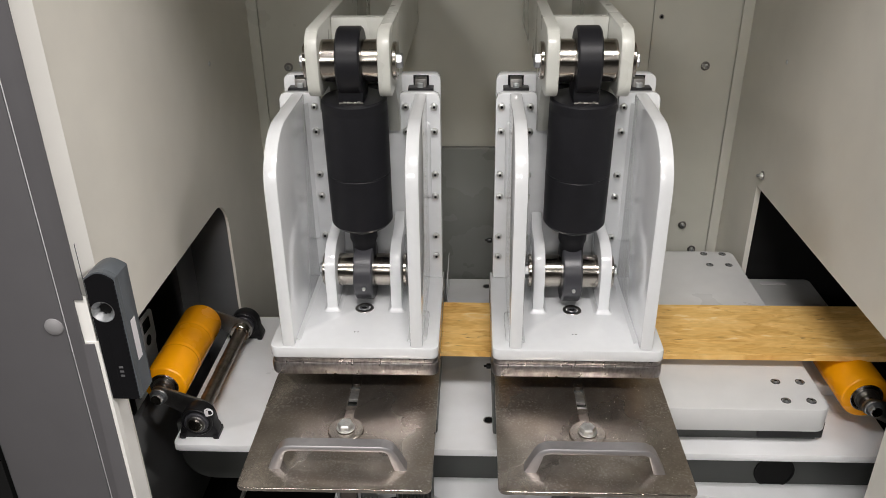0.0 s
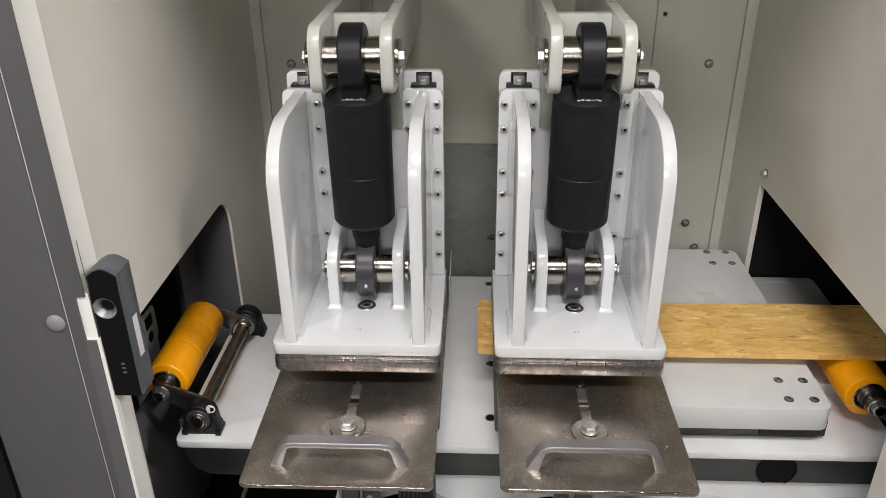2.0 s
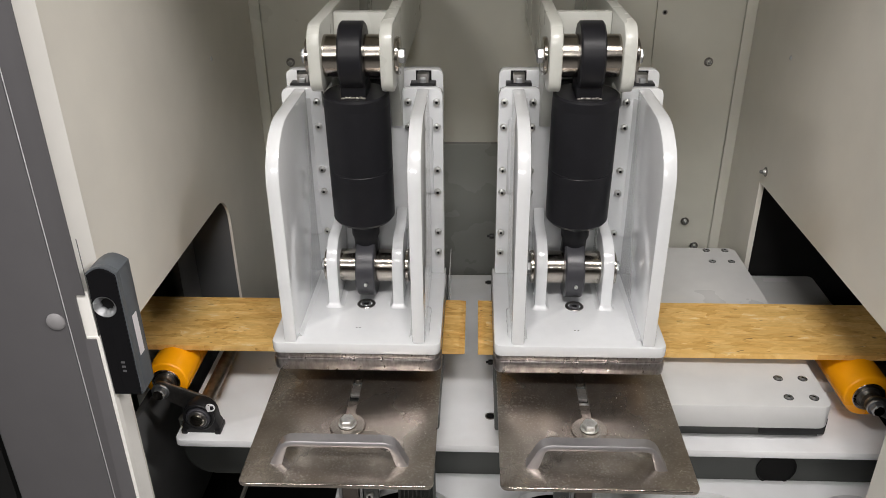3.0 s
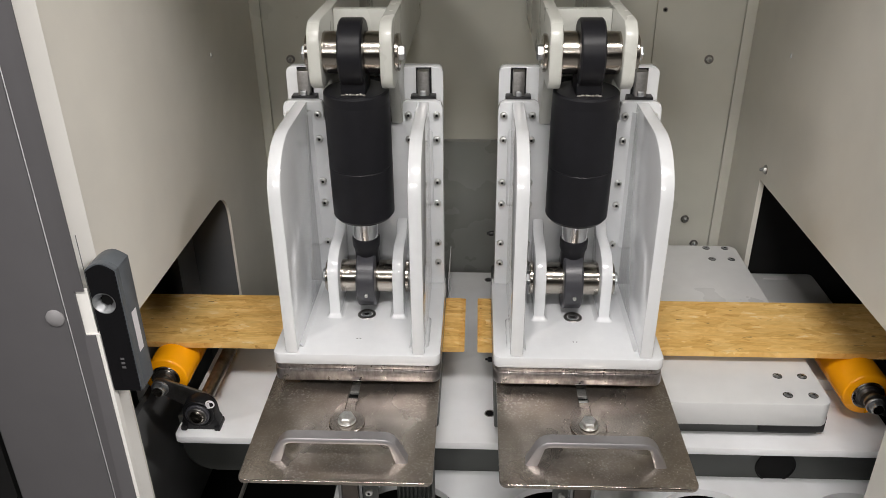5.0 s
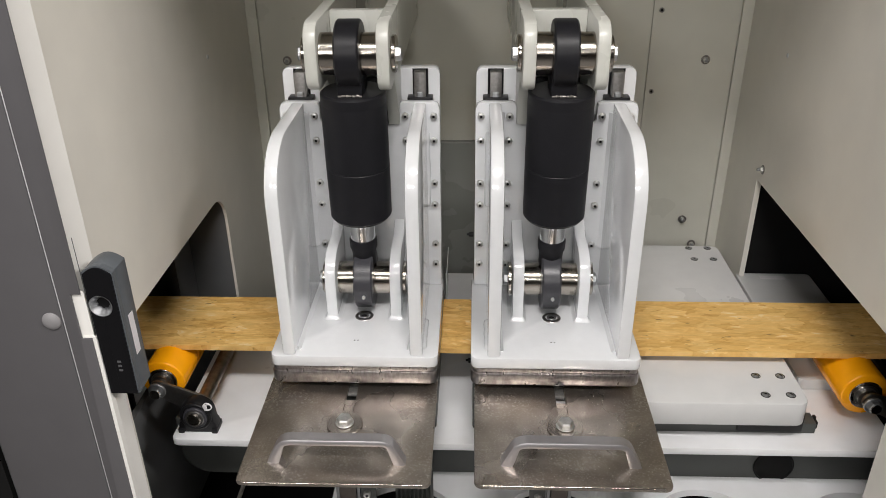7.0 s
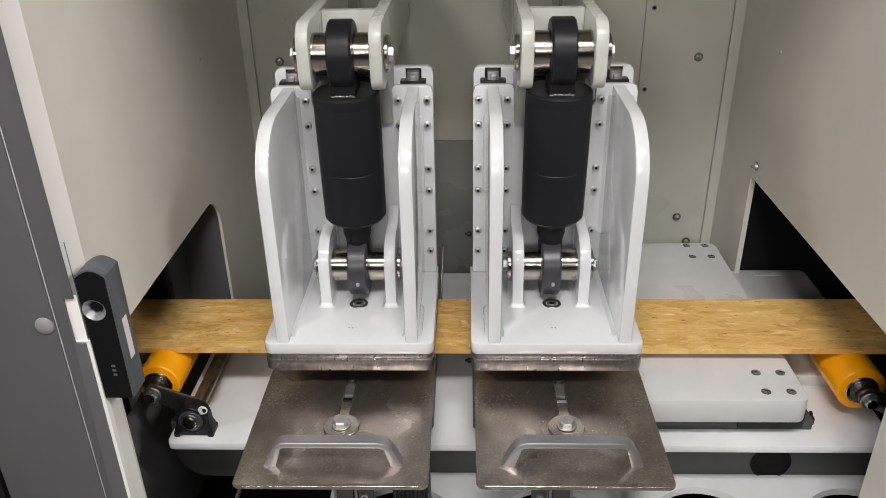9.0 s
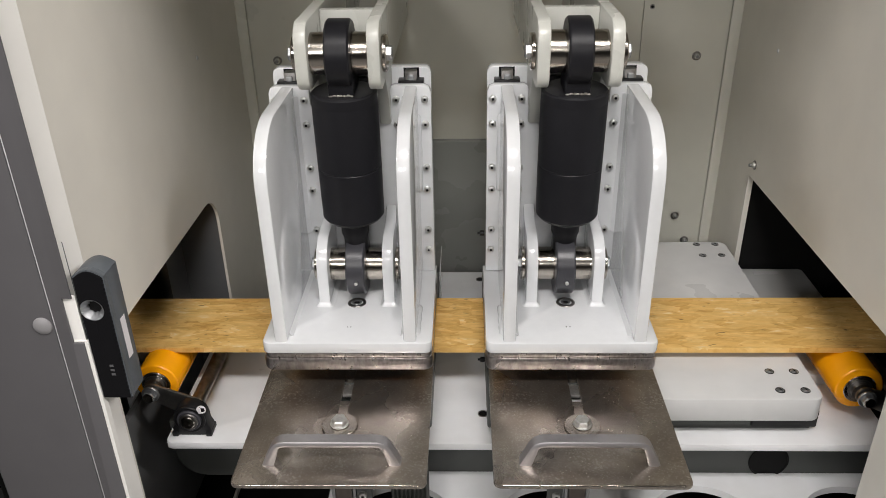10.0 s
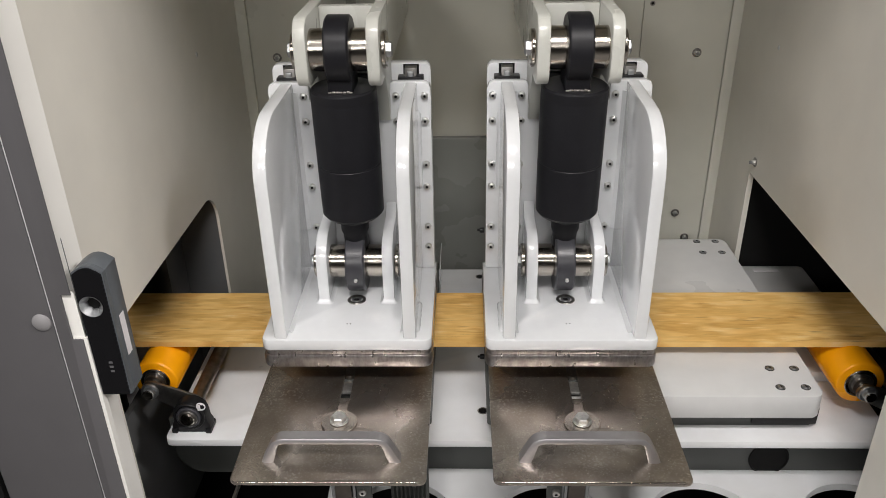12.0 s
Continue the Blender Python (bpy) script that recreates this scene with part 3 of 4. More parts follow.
def press_column(x, xo, xg, group):
    top = thing("press_column", "white welded press column with forked arms and rails", "press", group, (x, 0, 0))
    part("column_plate", prism(round_rect(xg - 0.147, xg + 0.147, 0.70, 1.28, (0, 0, 0.012, 0.012), 4), "y", 1.44, 1.465, 0.0015), WHITE, top)
    for s in (-1, 1):
        part("rail", join(box(xg + s * 0.111 - 0.0105, xg + s * 0.111 + 0.0105, 1.418, 1.44, 0.72, 1.277, 0.001)), DARKBOLT, top, "dark ground steel guide rail")
        part("rail_groove", box(xg + s * 0.111 - 0.0145, xg + s * 0.111 + 0.0145, 1.4392, 1.4408, 1.1, 1.279), RUBBER, top)
        # forked arm: level bar with a rounded nose round the pin
        zl, zh, yf = Z_TOP - 0.055, Z_TOP + 0.056, Y_TOP - 0.043
        out = [(1.4285, zl - 0.098), (1.4285, 1.20), (1.44, 1.20), (1.44, 1.28), (YB - 0.005, 1.28), (YB - 0.005, zh)]
        out += [(yf + 0.035 - 0.035 * math.sin(math.pi / 2 * k / 6), zh - 0.035 + 0.035 * math.cos(math.pi / 2 * k / 6)) for k in range(7)]
        out += [(yf + 0.028 - 0.028 * math.cos(math.pi / 2 * k / 6), zl + 0.028 - 0.028 * math.sin(math.pi / 2 * k / 6)) for k in range(7)]
        out += [(Y_TOP + 0.04, zl), (Y_TOP + 0.075, zl - 0.045), (Y_TOP + 0.098, zl - 0.098)]
        a, b = sorted((xo + s * 0.0475, xo + s * 0.0685))
        part("arm", prism(out, "x", a, b, 0.003), CREAM, top)
    # Flat black plate, added behind the jaw's notch.
    part("notch_black", box(xg - 0.0715, xg + 0.0715, 1.4305, 1.4395, 1.12, 1.2635, 0.001), RUBBER, top, "flat black plate added behind the jaw's notch")
    part("cross_plate", box(xo - 0.0472, xo + 0.0472, 1.385, 1.405, Z_TOP - 0.05, Z_TOP + 0.052, 0.002), CREAM, top)
    pin(top, xo, Y_TOP, Z_TOP, 0.0345, 0.0465, 0.0687, 0.0305)
    part("lower_jaw", box(-0.145, 0.145, 1.135, 1.62, 0.69, Z_PLATE - 0.009, 0.004), BEAM, top, "dark grey painted lower jaw block")
    part("leg", box(-0.013, 0.015, 0.985, 1.05, 0.42, Z_PLATE - 0.012, 0.003), LEGSTEEL, top, "oily brown steel support leg")
    for xx in (-0.0165, 0.0185):
        part("leg_flange", box(xx - 0.0028, xx + 0.0028, 0.99, 1.05, 0.42, Z_PLATE - 0.012, 0.001), ZINC, top)
    part("leg_plate", box(*sorted((0.0225 * LEG_SIDE[group_side(x)], 0.048 * LEG_SIDE[group_side(x)])), 0.992, 1.0, 0.42, 0.70, 0.001), BEAM, top, "dark grey bolted plate beside the leg")
    screw(BOLT_Y, top, 0.033 * LEG_SIDE[group_side(x)], 0.992, 0.668)
    return top


def fillet(base, side, s, w, a, b, axis):
    """A painted fillet weld along an axis, in the corner of two plates, tapered at both ends."""
    bm, rings = bmesh.new(), []
    n = 5
    steps = [(a, 0.15), (a + 0.002, 0.6), (a + 0.006, 1.0)] + [(a + 0.006 + (b - a - 0.012) * k / 9, 1.0 + 0.08 * ((k * 7) % 3 - 1)) for k in range(1, 9)] + [(b - 0.006, 1.0), (b - 0.002, 0.6), (b, 0.15)]
    for at, f in steps:
        row = [(0.0, 0.0)] + [(w * f * math.cos(math.pi / 2 * k / n), w * f * math.sin(math.pi / 2 * k / n)) for k in range(n + 1)]
        if axis == "z":
            rings.append([bm.verts.new((side + s * (p - 0.0004), base - q + 0.0004, at)) for p, q in row])
        else:
            rings.append([bm.verts.new((side + s * (p - 0.0004), at, base + q - 0.0004)) for p, q in row])
    for p, q in zip(rings, rings[1:]):
        for k in range(n + 2):
            j = (k + 1) % (n + 2)
            bm.faces.new((p[k], p[j], q[j], q[k]))
    bm.faces.new(rings[0])
    bm.faces.new(rings[-1][::-1])
    return bm


def skirt(x0, x1, y0, y1, z, w, h):
    """Weld run round the foot of an upright plate: wide at the bottom, narrow at the top."""
    bm, rings = bmesh.new(), []
    for f, g in ((1.0, 0.0), (0.55, 0.22), (0.22, 0.55), (0.02, 1.0)):
        pts = round_rect(x0 - w * f, x1 + w * f, y0 - w * f, y1, (w * f + 0.001, w * f + 0.001, 0, 0), 4)
        rings.append([bm.verts.new((p[0], p[1], z + 0.0002 + h * g)) for p in pts])
    n = len(rings[0])
    for p, q in zip(rings, rings[1:]):
        for k in range(n):
            bm.faces.new((p[k], p[(k + 1) % n], q[(k + 1) % n], q[k]))
    bm.faces.new(rings[0])
    bm.faces.new(rings[-1][::-1])
    return bm


def press_jaw(x, xo, xg, group):
    top = thing("press_jaw", "white welded press jaw with curved gussets on a steel platen", "press jaw", group, (x, 0, 0))
    part("base_plate", prism(round_rect(-0.149, 0.149, Y_JAW, 1.42, (0.014, 0.014, 0, 0)), "z", Z_JAW - 0.022, Z_JAW, 0.003), WHITE, top)
    part("spacer", prism(round_rect(-0.146, 0.146, Y_JAW + 0.002, 1.42, (0.012, 0.012, 0, 0)), "z", Z_JAW - 0.031, Z_JAW - 0.0225, 0.001), PLATEN, top)
    part("platen", prism(round_rect(-0.149, 0.149, Y_JAW - 0.001, 1.45, (0.016, 0.016, 0, 0)), "z", Z_JAW - 0.057, Z_JAW - 0.0315, 0.004), PLATEN, top, "scratched bare steel platen")
    u = [(-0.146, Z_JAW + 0.001), (0.146, Z_JAW + 0.001)]
    u += [(0.146, 1.246), (0.1425, 1.2545), (0.134, 1.258), (0.080, 1.258), (0.0745, 1.2555), (0.0725, 1.250), (0.0725, 1.226), (0.069, 1.219), (0.061, 1.215),
          (-0.061, 1.215), (-0.069, 1.219), (-0.0725, 1.226), (-0.0725, 1.250), (-0.0745, 1.2555), (-0.080, 1.258), (-0.134, 1.258), (-0.1425, 1.2545), (-0.146, 1.246)]
    u = [(p * 1.012 + xg, q) for p, q in u]
    back = part("back_plate", prism(u, "y", Y_BACK, Y_BACK + 0.018, 0.0015), WHITE, top)
    for s in (-1, 1):
        side = [(Y_BACK - 0.0005, Z_JAW + 0.001), (1.1405, Z_JAW + 0.001)]
        side += [(1.246 - 0.1055 * math.cos(math.radians(q)), 1.165 + 0.092 * math.sin(math.radians(q))) for q in range(0, 91, 9)]
        side += [(Y_BACK - 0.0005, 1.2575)]
        a, b = sorted((xg + s * 0.1012, xg + s * 0.1235))
        part("gusset", prism(side, "x", a, b, 0.003), WHITE, top)
        cheek = [(Y_BACK - 0.0005, Z_JAW + 0.001), (1.262, Z_JAW + 0.001), (1.262, Z_LOW + 0.012)]
        cheek += [(1.317 - 0.055 * math.cos(math.radians(q)), Z_LOW + 0.012 + 0.052 * math.sin(math.radians(q))) for q in range(15, 91, 15)]
        cheek += [(Y_BACK - 0.03, Z_LOW + 0.066), (Y_BACK - 0.0005, Z_LOW + 0.085)]
        a, b = sorted((xo + s * 0.050, xo + s * 0.071))
        part("cheek", prism(cheek, "x", a, b, 0.003), WHITE, top)
        gx = xg + s * 0.1014
        part("weld", prism([(gx, Y_BACK + 0.0003), (gx - s * 0.007, Y_BACK + 0.0003), (gx, Y_BACK - 0.007)], "z", Z_JAW + 0.09, 1.24), WHITE, top)
        part("weld", prism([(gx, Z_JAW - 0.0003), (gx - s * 0.007, Z_JAW - 0.0003), (gx, Z_JAW + 0.007)], "y", 1.16, 1.39), WHITE, top)
        go = xg + s * 0.1234
        part("weld", fillet(Y_BACK, go, s, 0.0062, Z_JAW + 0.175, 1.205, "z"), WHITE, top)
        part("weld", fillet(Z_JAW, go, s, 0.0062, 1.163, 1.262, "y"), WHITE, top)
        cm = xo + s * 0.0605
        part("cheek_weld", skirt(cm - 0.0106, cm + 0.0106, 1.2622, Y_BACK - 0.004, Z_JAW, 0.0065, 0.0075), WHITE, top)
        part("carriage", box(xg + s * 0.111 - 0.0235, xg + s * 0.111 + 0.0235, 1.4125, 1.437, 1.17, 1.262, 0.002), RUBBER, top, "black guide carriage end")
        part("rail_wiper", box(xg + s * 0.111 - 0.006, xg + s * 0.111 + 0.006, 1.412, 1.418, 1.262, 1.272, 0.002), ZINC, top)
        for xx in (0.084, 0.136):
            for z in (1.233, 1.186, 1.101, 1.056, 0.971, 0.927):
                screw(BOLT_Y, back, xg * 0.6 + s * xx, Y_BACK, z)
    pin(top, xo, Y_LOW, Z_LOW, 0.031, 0.0495, 0.0712, 0.0315)
    part("eye_bolt_ring", ring("z", (0.003, 1.271, Z_JAW), 0.0175, 0.0115, 0.0002, 0.0022, 36, 0.001), DARKBOLT, top, "countersunk dark steel ring")
    part("eye_bolt_insert", ring("z", (0.003, 1.271, Z_JAW), 0.0092, 0.0055, 0.0004, 0.0028, 24, 0.0005), ZINC, top)
    part("eye_bolt_core", cyl("z", (0.003, 1.271, Z_JAW), 0.0088, 0.0001, 0.0012, 0.0003), RUBBER, top)
    for xx in (-0.0045, 0.0015):
        part("small_hole", cyl("z", (xx, 1.189, Z_JAW), 0.0014, 0.0001, 0.0004, 0.0001, 12), RUBBER, top)
    return top


def cylinder(x, xo, group):
    top = thing("hydraulic_cylinder", "matt black hydraulic cylinder with eye ends", "cylinder", group, (x + xo, 0, 0))
    lean = Matrix.Translation((0, Y_TOP, Z_TOP)) @ Matrix.Rotation(-math.atan2(Y_LOW - Y_TOP, Z_TOP - Z_LOW), 4, "X").inverted() @ Matrix.Translation((0, -Y_TOP, -Z_TOP))
    c = (0, Y_TOP, 0)

    def put(bm):
        bmesh.ops.transform(bm, matrix=lean, verts=bm.verts)
        return bm
    zt, zb = Z_TOP - 0.062, 1.043
    part("barrel", put(lathe([(zb, 0.04), (zb, 0.051), (zb + 0.006, 0.0555), (zb + 0.100, 0.0561), (zb + 0.101, 0.0553), (zb + 0.1022, 0.0553), (zb + 0.1032, 0.0561),
                              (zt - 0.02, 0.0561), (zt - 0.019, 0.0559), (zt - 0.018, 0.0561), (zt - 0.003, 0.0555), (zt, 0.052), (zt, 0.03)], "z", c, 56)), BLACK, top)
    part("upper_eye", put(ring("x", (0, Y_TOP, Z_TOP), 0.0555, 0.0342, -0.020, 0.020, 48, 0.003)), BLACK, top)
    part("eye_neck", put(box(-0.021, 0.021, Y_TOP - 0.034, Y_TOP + 0.034, zt - 0.004, Z_TOP - 0.036, 0.003)), BLACK, top)
    part("weld_bead", put(join(*[lathe([(-0.003 - 0.001 * (k % 2), 0.0006), (-0.0015, 0.0016 + 0.0005 * (k % 3)), (0.002, 0.0018), (0.0036, 0.0006)], "x", (-0.017 + 0.0057 * k + 0.0008 * (k % 3), Y_TOP - 0.0365 + 0.0006 * (k % 3), zt + 0.0012 + 0.0005 * (k % 2)), 10) for k in range(7)])), WELD, top, "bare ground weld")
    part("gland", put(cyl("z", c, 0.0275, zb - 0.002, zb + 0.01, 0.002)), CHROME, top)
    rod = part("rod", put(cyl("z", c, 0.0235, Z_LOW + 0.086, zb + 0.2, 0.001)), CHROME, top, "chromed piston rod")
    part("rod_neck", put(lathe([(Z_LOW + 0.034, 0.0215), (Z_LOW + 0.050, 0.0215), (Z_LOW + 0.062, 0.0225), (Z_LOW + 0.070, 0.0255), (Z_LOW + 0.086, 0.0258), (Z_LOW + 0.0885, 0.0245)], "z", c, 32)), BLACK, rod)
    part("lower_eye", ring("x", (0, Y_LOW, Z_LOW), 0.0572, 0.0308, -0.0175, 0.0175, 48, 0.003), EYE, rod)
    part("grease_nipple", cyl("y", (0.002, Y_LOW - 0.0565, Z_LOW - 0.011), 0.0034, -0.005, 0.004, 0.0012, 12), SCREW, rod)
    return top, rod


def slide_plate(x, y0, group):
    top = thing("slide_plate", "worn brown-grey steel slide plate with handle and clamping screw", "plate", group, (x, 0, 0))
    z0, z1 = Z_PLATE - 0.008, Z_PLATE
    w = 0.1515
    left, right = round_rect(-w, 0, y0, 1.44, (0.012, 0, 0, 0))[:-2], round_rect(0, w, y0, 1.44, (0, 0.012, 0, 0))[1:-1]
    outline = [(-w, 1.44), *left[:-1], *right, (0.0085, 1.44), (0.0085, 1.01), (-0.0085, 1.01), (-0.0085, 1.44)]
    part("sheet", prism(outline, "z", z0, z1, 0.0022), PLATE, top)
    part("worn_edge", cyl("x", (0, y0 + 0.0019, z1 - 0.0021), 0.0021, -w + 0.013, w - 0.013, 0.0004, 16), STEEL, top, "polished worn front edge")
    part("slot_end", prism([(-0.0084, 1.44), *[(-0.0084 * math.cos(math.radians(q)), 1.165 + 0.0084 - 0.0084 * math.sin(math.radians(q))) for q in range(0, 181, 20)][::1], (0.0084, 1.44)], "z", z0, z1 - 0.0004), PLATE, top)
    part("slot_bed", box(-0.0083, 0.0083, 1.012, 1.104, z0 + 0.001, z1 - 0.0015), PLATE, top)
    # Black piece for shade in the slot, pale piece for its reflection.
    part("slot_dark", box(-0.0084, 0.0084, 1.105, 1.127, z0 - 0.02, z0 - 0.012), BLACKOUT, top)
    part("slot_glint", box(-0.0084, 0.0084, 1.128, 1.158, z0 - 0.004, z0 + 0.002, 0.0008), SCREW, top, "pale steel piece in the slot, in place of a bright reflection")
    part("washer", cyl("z", (0, 1.037, 0), 0.0300, z1 + 0.0002, z1 + 0.003, 0.001), PLATE, top, "round steel washer")
    part("clamp_screw", join(hexbolt("z", (0, 1.037, z1 + 0.003), 0.0235, 0.013, 1), cyl("z", (0, 1.037, z1), 0.0155, 0.004, 0.006, 0.0005)), SCREW, top, "zinc hexagon screw")
    # bow handle: legs splayed outward, flat bar on top
    grip = bmesh.new()
    h, half, foot = 0.042, 0.086, 0.101
    path = [(-foot, 0.0), (-foot + 0.005, 0.012), (-half - 0.003, h - 0.012), (-half + 0.001, h - 0.005), (-half + 0.008, h - 0.001), (-half + 0.016, h)]
    path = path + [(-a, b) for a, b in path[::-1]]
    rings = []
    for k, (a, b) in enumerate(path):
        p, q = path[max(k - 1, 0)], path[min(k + 1, len(path) - 1)]
        d = Vector((q[0] - p[0], q[1] - p[1])).normalized()
        if k in (0, len(path) - 1):
            d = Vector((0, 1 if k == 0 else -1))
        nrm = Vector((-d.y, d.x))
        t = 0.0052
        rr = []
        for yy, s in ((-0.010, -1), (-0.0112, -0.6), (-0.0112, 0.4), (-0.0095, 0.9), (0.0095, 0.9), (0.0112, 0.4), (0.0112, -0.6), (0.010, -1)):
            rr.append(grip.verts.new((a + nrm.x * t * s * (1.9, 1.7, 1.3, 1.0, 1.0, 1.0)[min(k, len(path) - 1 - k)], y0 + 0.053 + yy, z1 + max(b, 0.0) + (nrm.y * t * s if k not in (0, len(path) - 1) else 0))))
        rings.append(rr)
    for a, b in zip(rings, rings[1:]):
        for k in range(8):
            grip.faces.new((a[k], a[(k + 1) % 8], b[(k + 1) % 8], b[k]))
    grip.faces.new(rings[0])
    grip.faces.new(rings[-1][::-1])
    part("handle", grip, ALU, top, "matt silver bow handle", 50)
    return top


GROUP = "press stations"
frame_l, frame_r = press_column(LEFT, 0.0045, -0.0018, GROUP), press_column(RIGHT, -0.001, 0.004, GROUP)
jaw_l, jaw_r = press_jaw(LEFT, 0.0045, -0.0018, GROUP), press_jaw(RIGHT, -0.001, 0.004, GROUP)
(ram_l, rod_l), (ram_r, rod_r) = cylinder(LEFT, 0.0045, GROUP), cylinder(RIGHT, -0.001, GROUP)
plate_l, plate_r = slide_plate(-0.211, 0.899, GROUP), slide_plate(0.1945, 0.901, GROUP)

for y, z in ((1.452, 0.933), (1.3316, 0.704)):
    part("flank_screw", join(cyl("x", (-0.1485, y, z), 0.0055, -0.006, 0.003, 0.0008, 14), cyl("x", (-0.1485, y, z), 0.0025, -0.011, -0.005, 0.0005, 10)), RUBBER, frame_r, "black side screw")

bellows = thing("bellows_cover", "dark ribbed bellows under the press", "bellows")
for k in range(9):
    part("fold", prism([(-0.134 + 0.0075 * k, 1.06), (-0.1303 + 0.0075 * k, 1.053), (-0.1265 + 0.0075 * k, 1.06), (-0.1265 + 0.0075 * k, 1.08), (-0.134 + 0.0075 * k, 1.08)], "z", 0.30, 0.66), BEAM, bellows)

# ---- sliding slab of the outfeed press ----
slab = thing("sliding_slab", "pale grey painted thick steel slab on guide rails", "slab")
part("slab_body", prism(round_rect(0.056, 0.639, 1.133, 1.752, (0.004, 0.02, 0.02, 0.004)), "z", Z_SLAB - 0.049, Z_SLAB, 0.0025), SLAB, slab)
for x in (0.5675, 0.6125):
    for y in (1.160, 1.217, 1.680, 1.737):
        part("counterbore", ring("z", (x, y, Z_SLAB), 0.0086, 0.0068, -0.001, 0.0004, 24, 0.0002), RUBBER, slab)
        screw(BOLT_Z, slab, x, y, Z_SLAB - 0.0035)
for y in (1.188, 1.708):
    part("runner", box(0.53, 0.65, y - 0.025, y + 0.035, Z_BED + 0.006, Z_SLAB - 0.0495, 0.003), RUBBER, slab, "black guide carriage")
for k, y in enumerate((1.19, 1.71)):
    rail = thing("bed_rail", "steel guide rail on the machine bed, dark in place of slab shade", "rail", "bed rails")
    # Bar widened and painted dark to give the slab's shadow band.
    part("rail_bar", box(0.06, 0.640, y - 0.022, y + 0.012, Z_BED, Z_BED + 0.022, 0.001), BEAM, rail)
    part("end_stop", join(box(0.6405, 0.649, y - 0.010, y + 0.010, Z_BED + 0.0003, Z_BED + 0.016, 0.002), box(0.6405, 0.646, y - 0.004, y + 0.004, Z_BED + 0.014, Z_BED + 0.024, 0.001)), RUBBER, rail, "black end stop")
block = thing("side_block", "pale grey cover plate beside the slab", "plate")
part("cover", prism(round_rect(0.655, 0.834, 1.30, 1.738, (0.01, 0.01, 0.014, 0.01)), "z", Z_BED + 0.0005, Z_BED + 0.025, 0.002), SLAB, block)
# Thin pale rectangle laid on the cover.
part("insert", box(0.709, 0.769, 1.708, 1.722, Z_BED + 0.0252, Z_BED + 0.0262), LABEL, block, "thin pale rectangle on the cover plate")

# ---- rollers ----
def roller(label, ax, y0, y1, z_axle, r, grooves):
    top = thing("pressure_roller", label, "roller", "feed rollers", (ax, y0, z_axle))
    L = y1 - y0
    prof = [(0.0, r - 0.004), (0.0015, r - 0.0015), (0.004, r)]
    for g in grooves:
        prof += [(g - 0.0065, r), (g - 0.0045, r), (g - 0.0015, r - 0.0018), (g + 0.0015, r - 0.0018), (g + 0.0045, r), (g + 0.0065, r)]
    prof += [(L - 0.006, r), (L - 0.002, r - 0.002), (L, r - 0.006)]
    part("tyre", lathe(prof, "y", (0, 0, 0), 56), ORANGE, top, "orange polyurethane roller cover")
    part("hub", lathe([(-0.012, 0.012), (-0.012, 0.018), (-0.004, 0.018), (-0.004, r * 0.5), (0.001, r * 0.52)], "y", (0, 0, 0), 40), DARKBOLT, top, "dark steel hub")
    part("hub_ring", ring("y", (0, 0, 0), r * 0.66, r * 0.5, -0.003, 0.001, 40, 0.0012), STEEL, top, "bare steel bearing ring")
    part("axle", cyl("y", (0, 0, 0), 0.010, -0.045, L + 0.03, 0.001), STEEL, top)
    part("axle_nut", join(cyl("y", (0, 0, 0), 0.0165, -0.034, -0.029, 0.001), hexbolt("y", (0, -0.034, 0), 0.022, 0.010, -1)), ZINC, top)
    return top


roll_l = roller("orange roller on a swinging lever arm", -0.586, 1.198, 1.435, 0.742, 0.042, (0.085, 0.163))
roll_r = roller("orange roller on a swinging lever arm", 0.729, 1.196, 1.42, 0.738, 0.0445, ())


def lever(x0, z0, x1, z1, y):
    """Flat lever from the pivot to the roller's axle, with round ends."""
    d = Vector((x1 - x0, z1 - z0))
    a0 = math.atan2(d.y, d.x)
    out = [(x0 + 0.024 * math.cos(a0 + math.radians(q)), z0 + 0.024 * math.sin(a0 + math.radians(q))) for q in range(90, 271, 20)]
    out += [(x1 + 0.017 * math.cos(a0 + math.radians(q)), z1 + 0.017 * math.sin(a0 + math.radians(q))) for q in range(-90, 91, 20)]
    return prism(out, "y", y, y + 0.006, 0.0012)


def lever_set(x0, z0, x1, z1, y0, y1, label):
    top = thing("roller_lever", label, "lever", "roller levers")
    for y in (y0, y1):
        part("arm", lever(x0, z0, x1, z1, y), DARKBOLT, top)
    part("shaft", cyl("y", (x0, 0, z0), 0.0135, y0 - 0.034, y1 + 0.03, 0.001), SHAFT, top, "bare steel pivot shaft")
    part("clamp_ring", ring("y", (x0, 0, z0), 0.021, 0.0135, y1 - 0.018, y1 - 0.002), STEEL, top)
    return top


lever_set(-0.511, 0.704, -0.586, 0.742, 1.172, 1.456, "dark steel lever pair on a bare shaft")
lever_set(0.82, 0.70, 0.729, 0.738, 1.170, 1.425, "dark steel lever pair beside the outfeed")


